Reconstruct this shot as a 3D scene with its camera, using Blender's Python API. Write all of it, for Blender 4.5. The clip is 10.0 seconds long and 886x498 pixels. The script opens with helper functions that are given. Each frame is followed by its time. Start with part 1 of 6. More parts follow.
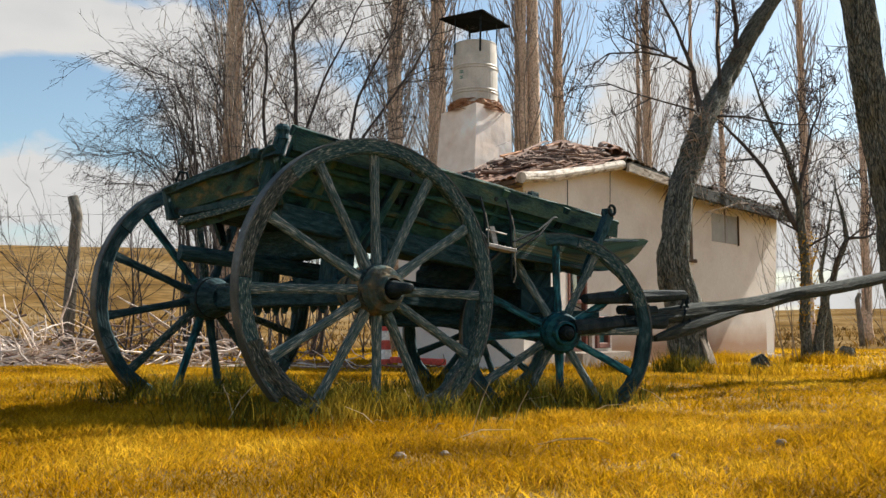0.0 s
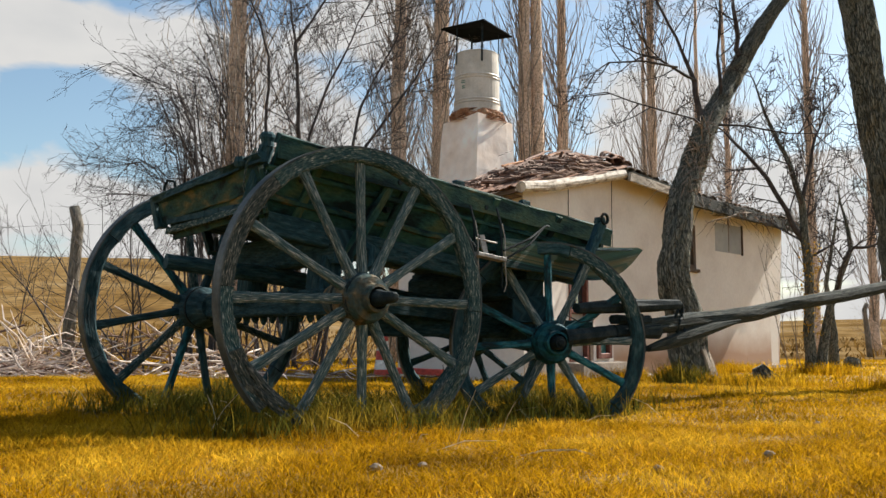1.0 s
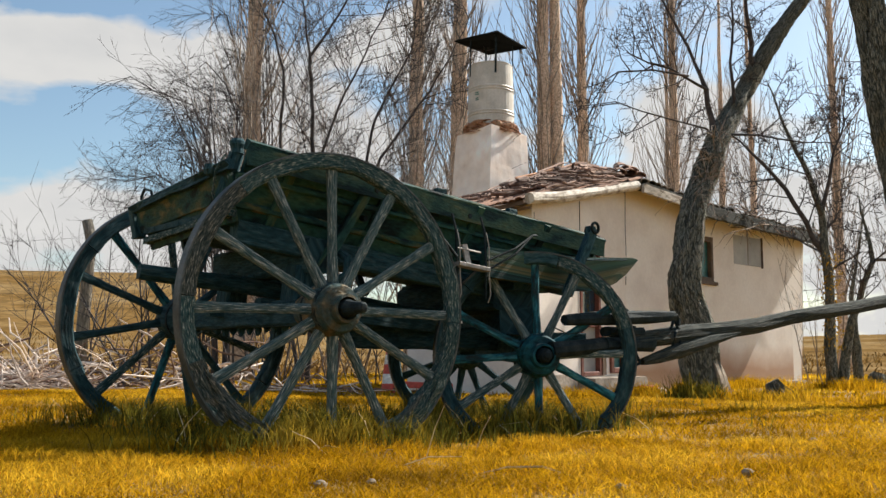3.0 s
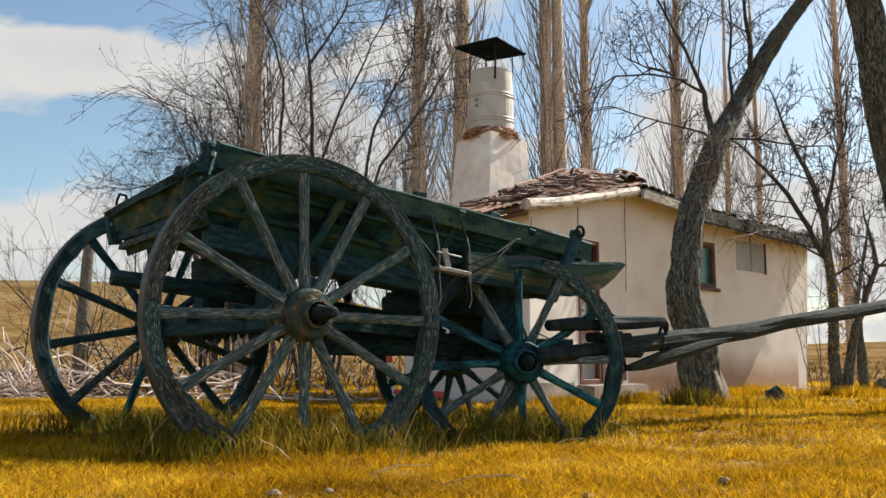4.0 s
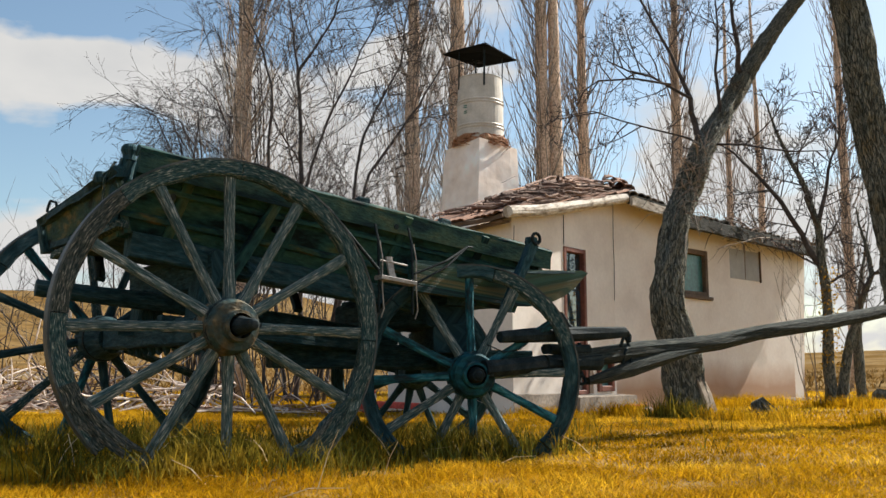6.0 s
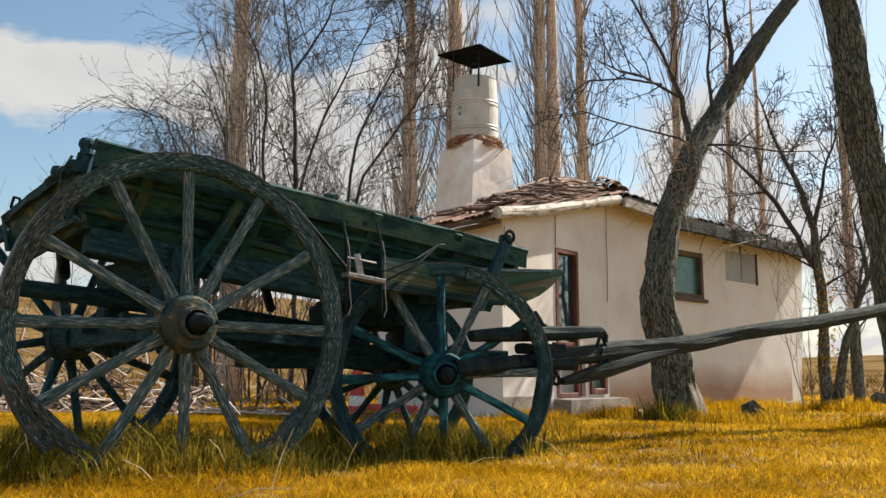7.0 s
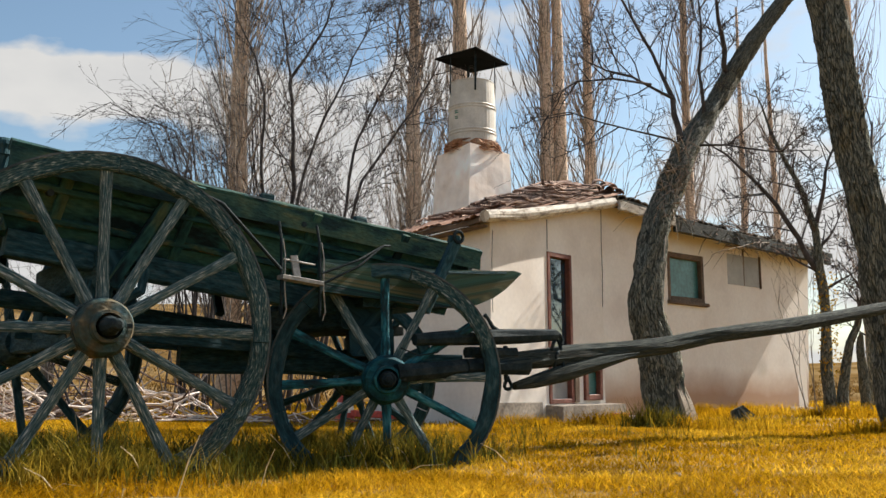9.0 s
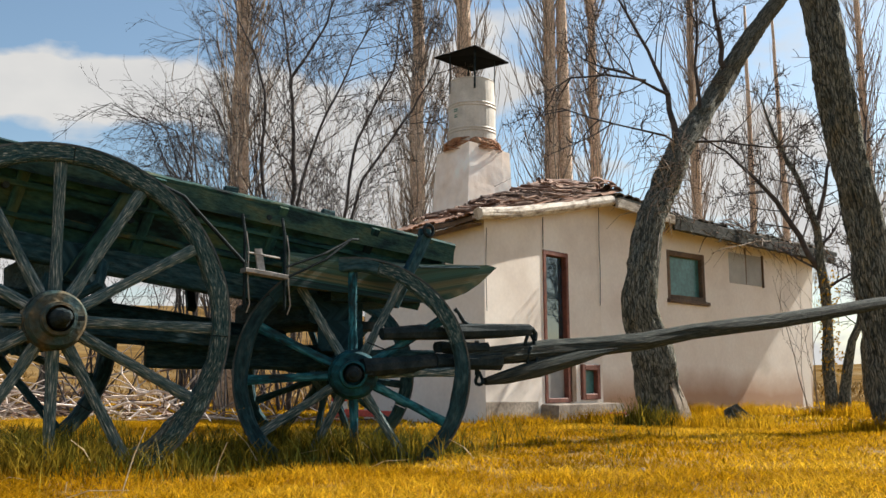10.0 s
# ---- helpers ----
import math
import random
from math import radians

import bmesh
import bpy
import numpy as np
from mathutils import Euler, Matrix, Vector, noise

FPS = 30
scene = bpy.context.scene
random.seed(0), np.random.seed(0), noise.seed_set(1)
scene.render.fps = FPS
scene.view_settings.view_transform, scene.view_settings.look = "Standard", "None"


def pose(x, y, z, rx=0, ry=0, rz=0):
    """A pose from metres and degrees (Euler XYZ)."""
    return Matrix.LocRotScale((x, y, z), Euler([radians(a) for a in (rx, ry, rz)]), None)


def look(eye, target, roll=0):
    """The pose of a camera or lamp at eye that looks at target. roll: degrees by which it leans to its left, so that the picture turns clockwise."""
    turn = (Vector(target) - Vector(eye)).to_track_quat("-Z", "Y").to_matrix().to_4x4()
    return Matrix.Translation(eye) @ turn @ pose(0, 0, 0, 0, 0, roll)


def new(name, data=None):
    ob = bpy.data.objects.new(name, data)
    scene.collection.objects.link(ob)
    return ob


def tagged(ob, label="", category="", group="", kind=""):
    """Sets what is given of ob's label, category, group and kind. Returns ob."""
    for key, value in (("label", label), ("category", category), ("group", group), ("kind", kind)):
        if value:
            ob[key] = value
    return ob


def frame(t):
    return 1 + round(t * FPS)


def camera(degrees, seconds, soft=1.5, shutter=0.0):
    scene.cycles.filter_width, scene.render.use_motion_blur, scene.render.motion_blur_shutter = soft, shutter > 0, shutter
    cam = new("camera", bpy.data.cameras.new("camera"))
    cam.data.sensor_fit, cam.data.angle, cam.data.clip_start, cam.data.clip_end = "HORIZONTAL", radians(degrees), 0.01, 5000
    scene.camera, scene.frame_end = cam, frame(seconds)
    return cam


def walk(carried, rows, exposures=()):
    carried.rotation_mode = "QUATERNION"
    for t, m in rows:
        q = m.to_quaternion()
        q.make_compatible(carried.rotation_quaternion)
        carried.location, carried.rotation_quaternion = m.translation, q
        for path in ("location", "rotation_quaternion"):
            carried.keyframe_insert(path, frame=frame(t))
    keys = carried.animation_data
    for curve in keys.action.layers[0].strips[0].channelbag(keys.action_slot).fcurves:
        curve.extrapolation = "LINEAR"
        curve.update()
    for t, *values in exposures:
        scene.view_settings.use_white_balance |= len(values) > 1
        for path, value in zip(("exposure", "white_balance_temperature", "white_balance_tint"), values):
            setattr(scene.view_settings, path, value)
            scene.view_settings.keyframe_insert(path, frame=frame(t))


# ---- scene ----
cam = camera(51.4, 10.0)
PATH = [
    (0, (-0.025, -0.035, 0.5), (-0.013, 1.958, 0.671), 0.10),
    (0.5, (0.023, -0.013, 0.5), (0.027, 1.979, 0.682), 0.10),
    (1, (0.07, 0.01, 0.495), (0.065, 2.001, 0.689), 0.10),
    (1.5, (0.123, 0.029, 0.489), (0.105, 2.019, 0.693), 0.00),
    (2, (0.179, 0.056, 0.484), (0.144, 2.044, 0.699), 0.00),
    (2.5, (0.24, 0.094, 0.481), (0.187, 2.081, 0.704), 0.00),
    (2.7, (0.266, 0.113, 0.485), (0.207, 2.099, 0.708), 0.10),
    (4, (0.449, 0.236, 0.472), (0.362, 2.219, 0.716), 0.00),
    (4.5, (0.524, 0.291, 0.479), (0.43, 2.273, 0.728), 0.00),
    (5, (0.601, 0.353, 0.49), (0.501, 2.335, 0.744), 0.10),
    (5.5, (0.675, 0.409, 0.5), (0.574, 2.389, 0.758), 0.00),
    (6.8, (0.868, 0.519, 0.473), (0.756, 2.497, 0.744), -0.10),
    (7, (0.905, 0.539, 0.471), (0.79, 2.517, 0.743), 0.00),
    (7.5, (0.984, 0.581, 0.464), (0.863, 2.558, 0.74), 0.00),
    (8, (1.078, 0.61, 0.464), (0.947, 2.585, 0.745), -0.10),
    (8.5, (1.167, 0.66, 0.467), (1.023, 2.635, 0.752), -0.20),
    (9, (1.269, 0.698, 0.46), (1.107, 2.671, 0.747), -0.20),
    (9.5, (1.37, 0.739, 0.45), (1.193, 2.71, 0.737), -0.20),
    (10, (1.476, 0.778, 0.427), (1.285, 2.747, 0.718), -0.20),
]
walk(cam, [(t, look(eye, target, roll)) for t, eye, target, roll in PATH])

# ---- light ----
SUN = Vector((0.891, 0.769, 1.0)).normalized()
sun = new("sun", bpy.data.lights.new("sun", "SUN"))
sun.data.energy, sun.data.angle, sun.data.color = 4.2, radians(0.6), (1.0, 0.93, 0.82)
sun.matrix_world = look(SUN * 60, (0, 0, 0))
scene.view_settings.exposure = 1.16

CLOUDS = ((30, 2.5, 17, 5.5, 0.36), (-32, 2.0, 18, 3.5, 0.4), (-24, 17.3, 8, 1.6, 0.5), (-36, 16.5, 9, 2.0, 0.5), (-24, 7.0, 12, 2.6, 0.3), (-3.5, 19.5, 5, 3, 0.3), (-12, 13, 7, 5, 0.3), (12, 13.0, 5, 2.5, 0.24), (-2, 8, 10, 4, 0.26), (20, 9.5, 7, 3, 0.19), (18, 15, 20, 10, 0.04), (55, 30, 25, 12, 0.4), (-90, 25, 30, 12, 0.4), (150, 30, 40, 14, 0.4))
CLOUD_GREY, CLOUD_WHITE = (3.5, 3.5, 3.48), (3.95, 3.9, 3.8)
SKY_TINT = (0.75, 0.79, 0.745)
world = bpy.data.worlds.new("sky")
scene.world = world
world.use_nodes = True


def build_sky():
    nt = world.node_tree
    nt.nodes.clear()
    out = nt.nodes.new("ShaderNodeOutputWorld")
    bg = nt.nodes.new("ShaderNodeBackground")
    bg.inputs["Strength"].default_value = 0.085
    sky = nt.nodes.new("ShaderNodeTexSky")
    sky.sky_type, sky.sun_disc = "NISHITA", False
    sky.sun_elevation = math.asin(SUN.z)
    sky.sun_rotation = math.atan2(SUN.x, SUN.y)
    sky.air_density, sky.dust_density, sky.ozone_density = 1.0, 1.0, 1.2
    tc = nt.nodes.new("ShaderNodeTexCoord")
    sep = nt.nodes.new("ShaderNodeSeparateXYZ")
    nt.links.new(tc.outputs["Generated"], sep.inputs[0])

    def sums(op, a, b=None, c=None):
        n = nt.nodes.new("ShaderNodeMath")
        n.operation = op
        for k, v in enumerate((a, b, c)):
            if v is None:
                continue
            if isinstance(v, (int, float)):
                n.inputs[k].default_value = v
            else:
                nt.links.new(v, n.inputs[k])
        return n.outputs[0]

    az = sums("ARCTAN2", sep.outputs["X"], sep.outputs["Y"])
    el = sums("ARCSINE", sep.outputs["Z"])
    flat = nt.nodes.new("ShaderNodeCombineXYZ")
    nt.links.new(sums("MULTIPLY", az, 1.0), flat.inputs[0])
    nt.links.new(sums("MULTIPLY", el, 2.0), flat.inputs[1])
    n1 = nt.nodes.new("ShaderNodeTexNoise")
    n1.inputs["Scale"].default_value, n1.inputs["Detail"].default_value = 6.0, 8.0
    n1.inputs["Roughness"].default_value, n1.inputs["Distortion"].default_value = 0.5, 0.2
    nt.links.new(flat.outputs[0], n1.inputs["Vector"])
    # cumulus banks: azimuth, elevation, half width, half height (degrees), weight
    field = sums("ADD", sums("MULTIPLY", n1.outputs["Fac"], 1.1), -0.62)
    for a, e, w, h, k in CLOUDS:
        dx = sums("DIVIDE", sums("SUBTRACT", az, radians(a)), radians(w))
        dy = sums("DIVIDE", sums("SUBTRACT", el, radians(e)), radians(h))
        q = sums("ADD", sums("MULTIPLY", dx, dx), sums("MULTIPLY", dy, dy))
        field = sums("ADD", field, sums("MULTIPLY", sums("EXPONENT", sums("MULTIPLY", q, -1.0)), k))
    ramp = nt.nodes.new("ShaderNodeValToRGB")
    ramp.color_ramp.elements[0].position, ramp.color_ramp.elements[1].position = 0.03, 0.16
    nt.links.new(field, ramp.inputs["Fac"])
    # grey undersides and bright tops of the clouds
    n2 = nt.nodes.new("ShaderNodeTexNoise")
    n2.inputs["Scale"].default_value, n2.inputs["Detail"].default_value = 9.0, 4.0
    nt.links.new(flat.outputs[0], n2.inputs["Vector"])
    tone = nt.nodes.new("ShaderNodeValToRGB")
    tone.color_ramp.elements[0].position, tone.color_ramp.elements[1].position = 0.3, 0.62
    tone.color_ramp.elements[0].color = (*CLOUD_GREY, 1)
    tone.color_ramp.elements[1].color = (*CLOUD_WHITE, 1)
    nt.links.new(n2.outputs["Fac"], tone.inputs["Fac"])
    mix = nt.nodes.new("ShaderNodeMix")
    mix.data_type = "RGBA"
    nt.links.new(ramp.outputs["Color"], mix.inputs["Factor"])
    tint = nt.nodes.new("ShaderNodeVectorMath")
    tint.operation = "MULTIPLY"
    tint.inputs[1].default_value = SKY_TINT
    nt.links.new(sky.outputs["Color"], tint.inputs[0])
    nt.links.new(tint.outputs["Vector"], mix.inputs["A"])
    nt.links.new(tone.outputs["Color"], mix.inputs["B"])
    nt.links.new(mix.outputs["Result"], bg.inputs["Color"])
    nt.links.new(bg.outputs["Background"], out.inputs["Surface"])


build_sky()


# ---- materials ----
def material(name, colours, scale=6.0, rough=0.8, bump=0.3, fine=60.0, stretch=None, metal=0.0, spread=(0.3, 0.7), vary=0.12, glow=0.0, fine_mix=0.35, island=0.0, foot=None, spec=0.5, head=None):
    """Two or three colours blended by a broad noise, darkened and lightened by a fine one, with relief. stretch: scales along and across the grain, by the parts' own length."""
    m = bpy.data.materials.new(name)
    m.use_nodes = True
    nt = m.node_tree
    b = nt.nodes["Principled BSDF"]
    tc = nt.nodes.new("ShaderNodeTexCoord")
    mp = nt.nodes.new("ShaderNodeMapping")
    if stretch:
        mp.inputs["Scale"].default_value = (stretch[0], stretch[1], 1.0)
        nt.links.new(tc.outputs["UV"], mp.inputs["Vector"])
    else:
        nt.links.new(tc.outputs["Object"], mp.inputs["Vector"])
    info = nt.nodes.new("ShaderNodeObjectInfo")
    shift = nt.nodes.new("ShaderNodeVectorMath")
    shift.operation = "MULTIPLY_ADD"
    nt.links.new(info.outputs["Random"], shift.inputs[0])
    shift.inputs[1].default_value = (37.0, 23.0, 51.0)
    nt.links.new(mp.outputs["Vector"], shift.inputs[2])
    n1 = nt.nodes.new("ShaderNodeTexNoise")
    n1.inputs["Scale"].default_value, n1.inputs["Detail"].default_value = scale, 6.0
    n2 = nt.nodes.new("ShaderNodeTexNoise")
    n2.inputs["Scale"].default_value, n2.inputs["Detail"].default_value = fine, 5.0
    for n in (n1, n2):
        nt.links.new(shift.outputs["Vector"], n.inputs["Vector"])
    ramp = nt.nodes.new("ShaderNodeValToRGB")
    els = ramp.color_ramp.elements
    els[0].position, els[1].position = spread
    els[0].color, els[1].color = (*colours[0], 1), (*colours[-1], 1)
    if len(colours) > 2:
        for k, c in enumerate(colours[1:-1], 1):
            e = els.new(spread[0] + (spread[1] - spread[0]) * k / (len(colours) - 1))
            e.color = (*c, 1)
    nt.links.new(n1.outputs["Fac"], ramp.inputs["Fac"])
    tone = nt.nodes.new("ShaderNodeMapRange")
    tone.inputs["From Min"].default_value, tone.inputs["From Max"].default_value = 0.25, 0.75
    tone.inputs["To Min"].default_value, tone.inputs["To Max"].default_value = 1 - fine_mix, 1 + fine_mix
    nt.links.new(n2.outputs["Fac"], tone.inputs["Value"])
    own = nt.nodes.new("ShaderNodeMapRange")
    own.inputs["To Min"].default_value, own.inputs["To Max"].default_value = 1 - vary, 1 + vary
    nt.links.new(info.outputs["Random"], own.inputs["Value"])
    mul = nt.nodes.new("ShaderNodeMath")
    mul.operation = "MULTIPLY"
    nt.links.new(tone.outputs["Result"], mul.inputs[0])
    nt.links.new(own.outputs["Result"], mul.inputs[1])
    col = nt.nodes.new("ShaderNodeVectorMath")
    col.operation = "SCALE"
    nt.links.new(ramp.outputs["Color"], col.inputs[0])
    nt.links.new(mul.outputs["Value"], col.inputs["Scale"])
    if island:
        geo = nt.nodes.new("ShaderNodeNewGeometry")
        each = nt.nodes.new("ShaderNodeMapRange")
        each.inputs["To Min"].default_value, each.inputs["To Max"].default_value = 1 - island, 1 + island
        nt.links.new(geo.outputs["Random Per Island"], each.inputs["Value"])
        col2 = nt.nodes.new("ShaderNodeVectorMath")
        col2.operation = "SCALE"
        nt.links.new(col.outputs["Vector"], col2.inputs[0])
        nt.links.new(each.outputs["Result"], col2.inputs["Scale"])
        col = col2
    if head:
        # an ochre wash under the eaves, ragged below
        seph = nt.nodes.new("ShaderNodeSeparateXYZ")
        nt.links.new(tc.outputs["Object"], seph.inputs[0])
        wash = nt.nodes.new("ShaderNodeMath")
        wash.operation = "MULTIPLY_ADD"
        nt.links.new(n1.outputs["Fac"], wash.inputs[0])
        wash.inputs[1].default_value = 0.9
        nt.links.new(seph.outputs["Z"], wash.inputs[2])
        rim = nt.nodes.new("ShaderNodeMapRange")
        rim.inputs["From Min"].default_value, rim.inputs["From Max"].default_value = 2.8, 3.3
        rim.inputs["To Min"].default_value, rim.inputs["To Max"].default_value = 0.0, 0.7
        nt.links.new(wash.outputs["Value"], rim.inputs["Value"])
        mixh = nt.nodes.new("ShaderNodeMix")
        mixh.data_type = "RGBA"
        nt.links.new(rim.outputs["Result"], mixh.inputs["Factor"])
        nt.links.new(col.outputs["Vector"], mixh.inputs["A"])
        mixh.inputs["B"].default_value = (*head, 1)
        keep = nt.nodes.new("ShaderNodeVectorMath")
        keep.operation = "SCALE"
        keep.inputs["Scale"].default_value = 1.0
        nt.links.new(mixh.outputs["Result"], keep.inputs[0])
        col = keep
    if foot:
        # a washed-on band of another colour at the foot, with a ragged upper edge
        sep = nt.nodes.new("ShaderNodeSeparateXYZ")
        nt.links.new(tc.outputs["Object"], sep.inputs[0])
        ragged = nt.nodes.new("ShaderNodeMath")
        ragged.operation = "MULTIPLY_ADD"
        nt.links.new(n1.outputs["Fac"], ragged.inputs[0])
        ragged.inputs[1].default_value = 0.35
        nt.links.new(sep.outputs["Z"], ragged.inputs[2])
        edge = nt.nodes.new("ShaderNodeMapRange")
        edge.inputs["From Min"].default_value, edge.inputs["From Max"].default_value = 0.42, 0.85
        edge.inputs["To Min"].default_value, edge.inputs["To Max"].default_value = 0.85, 0.0
        nt.links.new(ragged.outputs["Value"], edge.inputs["Value"])
        mixf = nt.nodes.new("ShaderNodeMix")
        mixf.data_type = "RGBA"
        nt.links.new(edge.outputs["Result"], mixf.inputs["Factor"])
        nt.links.new(col.outputs["Vector"], mixf.inputs["A"])
        mixf.inputs["B"].default_value = (*foot, 1)
        nt.links.new(mixf.outputs["Result"], b.inputs["Base Color"])
    else:
        nt.links.new(col.outputs["Vector"], b.inputs["Base Color"])
    b.inputs["Roughness"].default_value, b.inputs["Metallic"].default_value = rough, metal
    b.inputs["Specular IOR Level"].default_value = 0.03 if glow else spec
    if bump:
        bp = nt.nodes.new("ShaderNodeBump")
        bp.inputs["Strength"].default_value, bp.inputs["Distance"].default_value = bump, 0.01
        add = nt.nodes.new("ShaderNodeMath")
        add.operation = "ADD"
        nt.links.new(n1.outputs["Fac"], add.inputs[0])
        nt.links.new(n2.outputs["Fac"], add.inputs[1])
        nt.links.new(add.outputs["Value"], bp.inputs["Height"])
        nt.links.new(bp.outputs["Normal"], b.inputs["Normal"])
    if glow:
        tr = nt.nodes.new("ShaderNodeBsdfTranslucent")
        nt.links.new(col.outputs["Vector"], tr.inputs["Color"])
        mx = nt.nodes.new("ShaderNodeMixShader")
        mx.inputs["Fac"].default_value = glow
        nt.links.new(b.outputs["BSDF"], mx.inputs[1])
        nt.links.new(tr.outputs["BSDF"], mx.inputs[2])
        nt.links.new(mx.outputs["Shader"], nt.nodes["Material Output"].inputs["Surface"])
    return m


GREY_WOOD = material("weathered_wood", [(0.008, 0.036, 0.045), (0.02, 0.062, 0.07), (0.046, 0.092, 0.094), (0.11, 0.155, 0.148), (0.4, 0.42, 0.385)], 3.0, 0.85, 1.0, 4.0, (13.0, 84.0), spread=(0.34, 0.68), fine_mix=0.5, spec=0.2)
SPOKE_WOOD = material("spoke_wood", [(0.018, 0.056, 0.065), (0.058, 0.108, 0.115), (0.135, 0.18, 0.178), (0.5, 0.51, 0.465)], 3.0, 0.85, 0.9, 5.0, (7.0, 64.0), spread=(0.32, 0.69), fine_mix=0.5, spec=0.2)
BARE_WOOD = material("bare_brown_wood", [(0.015, 0.03, 0.034), (0.048, 0.068, 0.067), (0.12, 0.13, 0.117), (0.44, 0.43, 0.375)], 3.0, 0.9, 1.0, 5.0, (13.0, 76.0), spread=(0.32, 0.7), fine_mix=0.5, spec=0.15)
POLE_WOOD = material("pole_wood", [(0.01, 0.021, 0.022), (0.036, 0.045, 0.041), (0.105, 0.105, 0.088)], 3.0, 0.85, 1.0, 5.0, (3.6, 56.0), spread=(0.3, 0.74), fine_mix=0.5, spec=0.15)
BLUE_DARK = material("blue_dark_wood", [(0.007, 0.022, 0.028), (0.017, 0.053, 0.065), (0.06, 0.1, 0.105)], 3.0, 0.8, 0.6, 8.0, (4.0, 14.0), spread=(0.3, 0.75), fine_mix=0.4, spec=0.2)
POST_WOOD = material("post_wood", [(0.06, 0.055, 0.045), (0.16, 0.14, 0.11), (0.28, 0.24, 0.19)], 3.0, 0.9, 0.6, 8.0, (3.0, 16.0))
DARK_WOOD = material("dark_wood", [(0.007, 0.028, 0.037), (0.018, 0.056, 0.07), (0.044, 0.083, 0.09)], 3.0, 0.85, 0.7, 8.0, (4.0, 16.0), fine_mix=0.5, spec=0.2)
GREEN_WOOD = material("green_painted_wood", [(0.003, 0.013, 0.017), (0.013, 0.06, 0.06), (0.026, 0.083, 0.068), (0.062, 0.09, 0.046)], 2.0, 0.75, 0.5, 16.0, (1.8, 4.2), spread=(0.37, 0.68), fine_mix=0.35, spec=0.2)
TOP_GREEN = material("sun_dulled_green_wood", [(0.006, 0.024, 0.027), (0.022, 0.06, 0.05), (0.044, 0.083, 0.056), (0.085, 0.1, 0.055)], 2.4, 0.75, 0.5, 16.0, (2.2, 6.0), spread=(0.36, 0.7), fine_mix=0.4, spec=0.2)
CAMO_WOOD = material("patchy_painted_wood", [(0.003, 0.014, 0.018), (0.014, 0.06, 0.058), (0.034, 0.074, 0.05), (0.14, 0.115, 0.05)], 2.4, 0.75, 0.5, 16.0, (2.8, 5.6), spread=(0.37, 0.69), fine_mix=0.35, spec=0.2)
BLUE_WOOD = material("blue_painted_wood", [(0.012, 0.024, 0.027), (0.008, 0.05, 0.066), (0.015, 0.12, 0.155), (0.06, 0.18, 0.21)], 2.5, 0.75, 0.7, 9.0, (4.0, 12.0), spread=(0.34, 0.68), fine_mix=0.5, spec=0.2)
HUB_BROWN = material("hub_wood", [(0.008, 0.038, 0.05), (0.03, 0.06, 0.06), (0.062, 0.06, 0.04), (0.15, 0.108, 0.056)], 9.0, 0.7, 0.8, 45.0, spread=(0.34, 0.6), fine_mix=0.5, spec=0.25)
BLUE_HUB = material("blue_painted_hub", [(0.008, 0.018, 0.02), (0.006, 0.04, 0.052), (0.01, 0.08, 0.104), (0.045, 0.14, 0.165)], 9.0, 0.75, 0.8, 45.0, spread=(0.34, 0.72), fine_mix=0.5, spec=0.15)
IRON = material("old_iron", [(0.005, 0.011, 0.014), (0.013, 0.023, 0.027), (0.03, 0.039, 0.04)], 14.0, 0.8, 0.3, 90.0, spec=0.15)
PALE_IRON = material("pale_iron", [(0.18, 0.17, 0.16), (0.4, 0.38, 0.35)], 14.0, 0.6, 0.2, 90.0)
TYRE_IRON = material("worn_tyre_iron", [(0.014, 0.024, 0.027), (0.05, 0.064, 0.066), (0.1, 0.108, 0.104)], 9.0, 0.6, 0.2, 60.0, metal=0.2)
PLASTER = material("plaster", [(0.71, 0.63, 0.565), (0.82, 0.75, 0.685), (0.87, 0.815, 0.76)], 1.3, 0.9, 0.06, 22.0, fine_mix=0.05, head=(0.66, 0.46, 0.2))
STAINED_PLASTER = material("stained_plaster", [(0.7, 0.62, 0.56), (0.81, 0.74, 0.68), (0.86, 0.805, 0.75)], 1.3, 0.9, 0.06, 22.0, fine_mix=0.05, foot=(0.4, 0.215, 0.115), head=(0.66, 0.46, 0.2))
ROUGH_PLASTER = material("rough_plaster", [(0.62, 0.465, 0.36), (0.84, 0.715, 0.615), (0.9, 0.795, 0.715), (0.95, 0.9, 0.85)], 2.0, 0.9, 0.5, 7.0, fine_mix=0.1, spread=(0.26, 0.66))
WHITEWASH = material("whitewashed_wood", [(0.2, 0.155, 0.115), (0.44, 0.39, 0.33), (0.62, 0.57, 0.5)], 3.0, 0.85, 0.5, 12.0, (2.5, 7.0), spread=(0.34, 0.6), fine_mix=0.25)
# old wood with the shade of the eave's underside put into its colour
SHADED_EAVE_WOOD = material("old_eave_wood_in_shade", [(0.008, 0.012, 0.011), (0.023, 0.026, 0.022), (0.055, 0.053, 0.044)], 3.0, 0.9, 0.6, 8.0, (3.0, 14.0), fine_mix=0.5)
TORN_WOOD = material("torn_wood", [(0.16, 0.125, 0.095), (0.4, 0.33, 0.26)], 4.0, 0.9, 0.6, 14.0, (2.0, 10.0))
CONCRETE = material("concrete", [(0.2, 0.165, 0.13), (0.34, 0.29, 0.24)], 3.0, 0.9, 0.4, 30.0)
SHUTTER_GREY = material("shutter_grey", [(0.3, 0.3, 0.29), (0.4, 0.39, 0.37)], 3.0, 0.7, 0.05, 12.0, fine_mix=0.06)
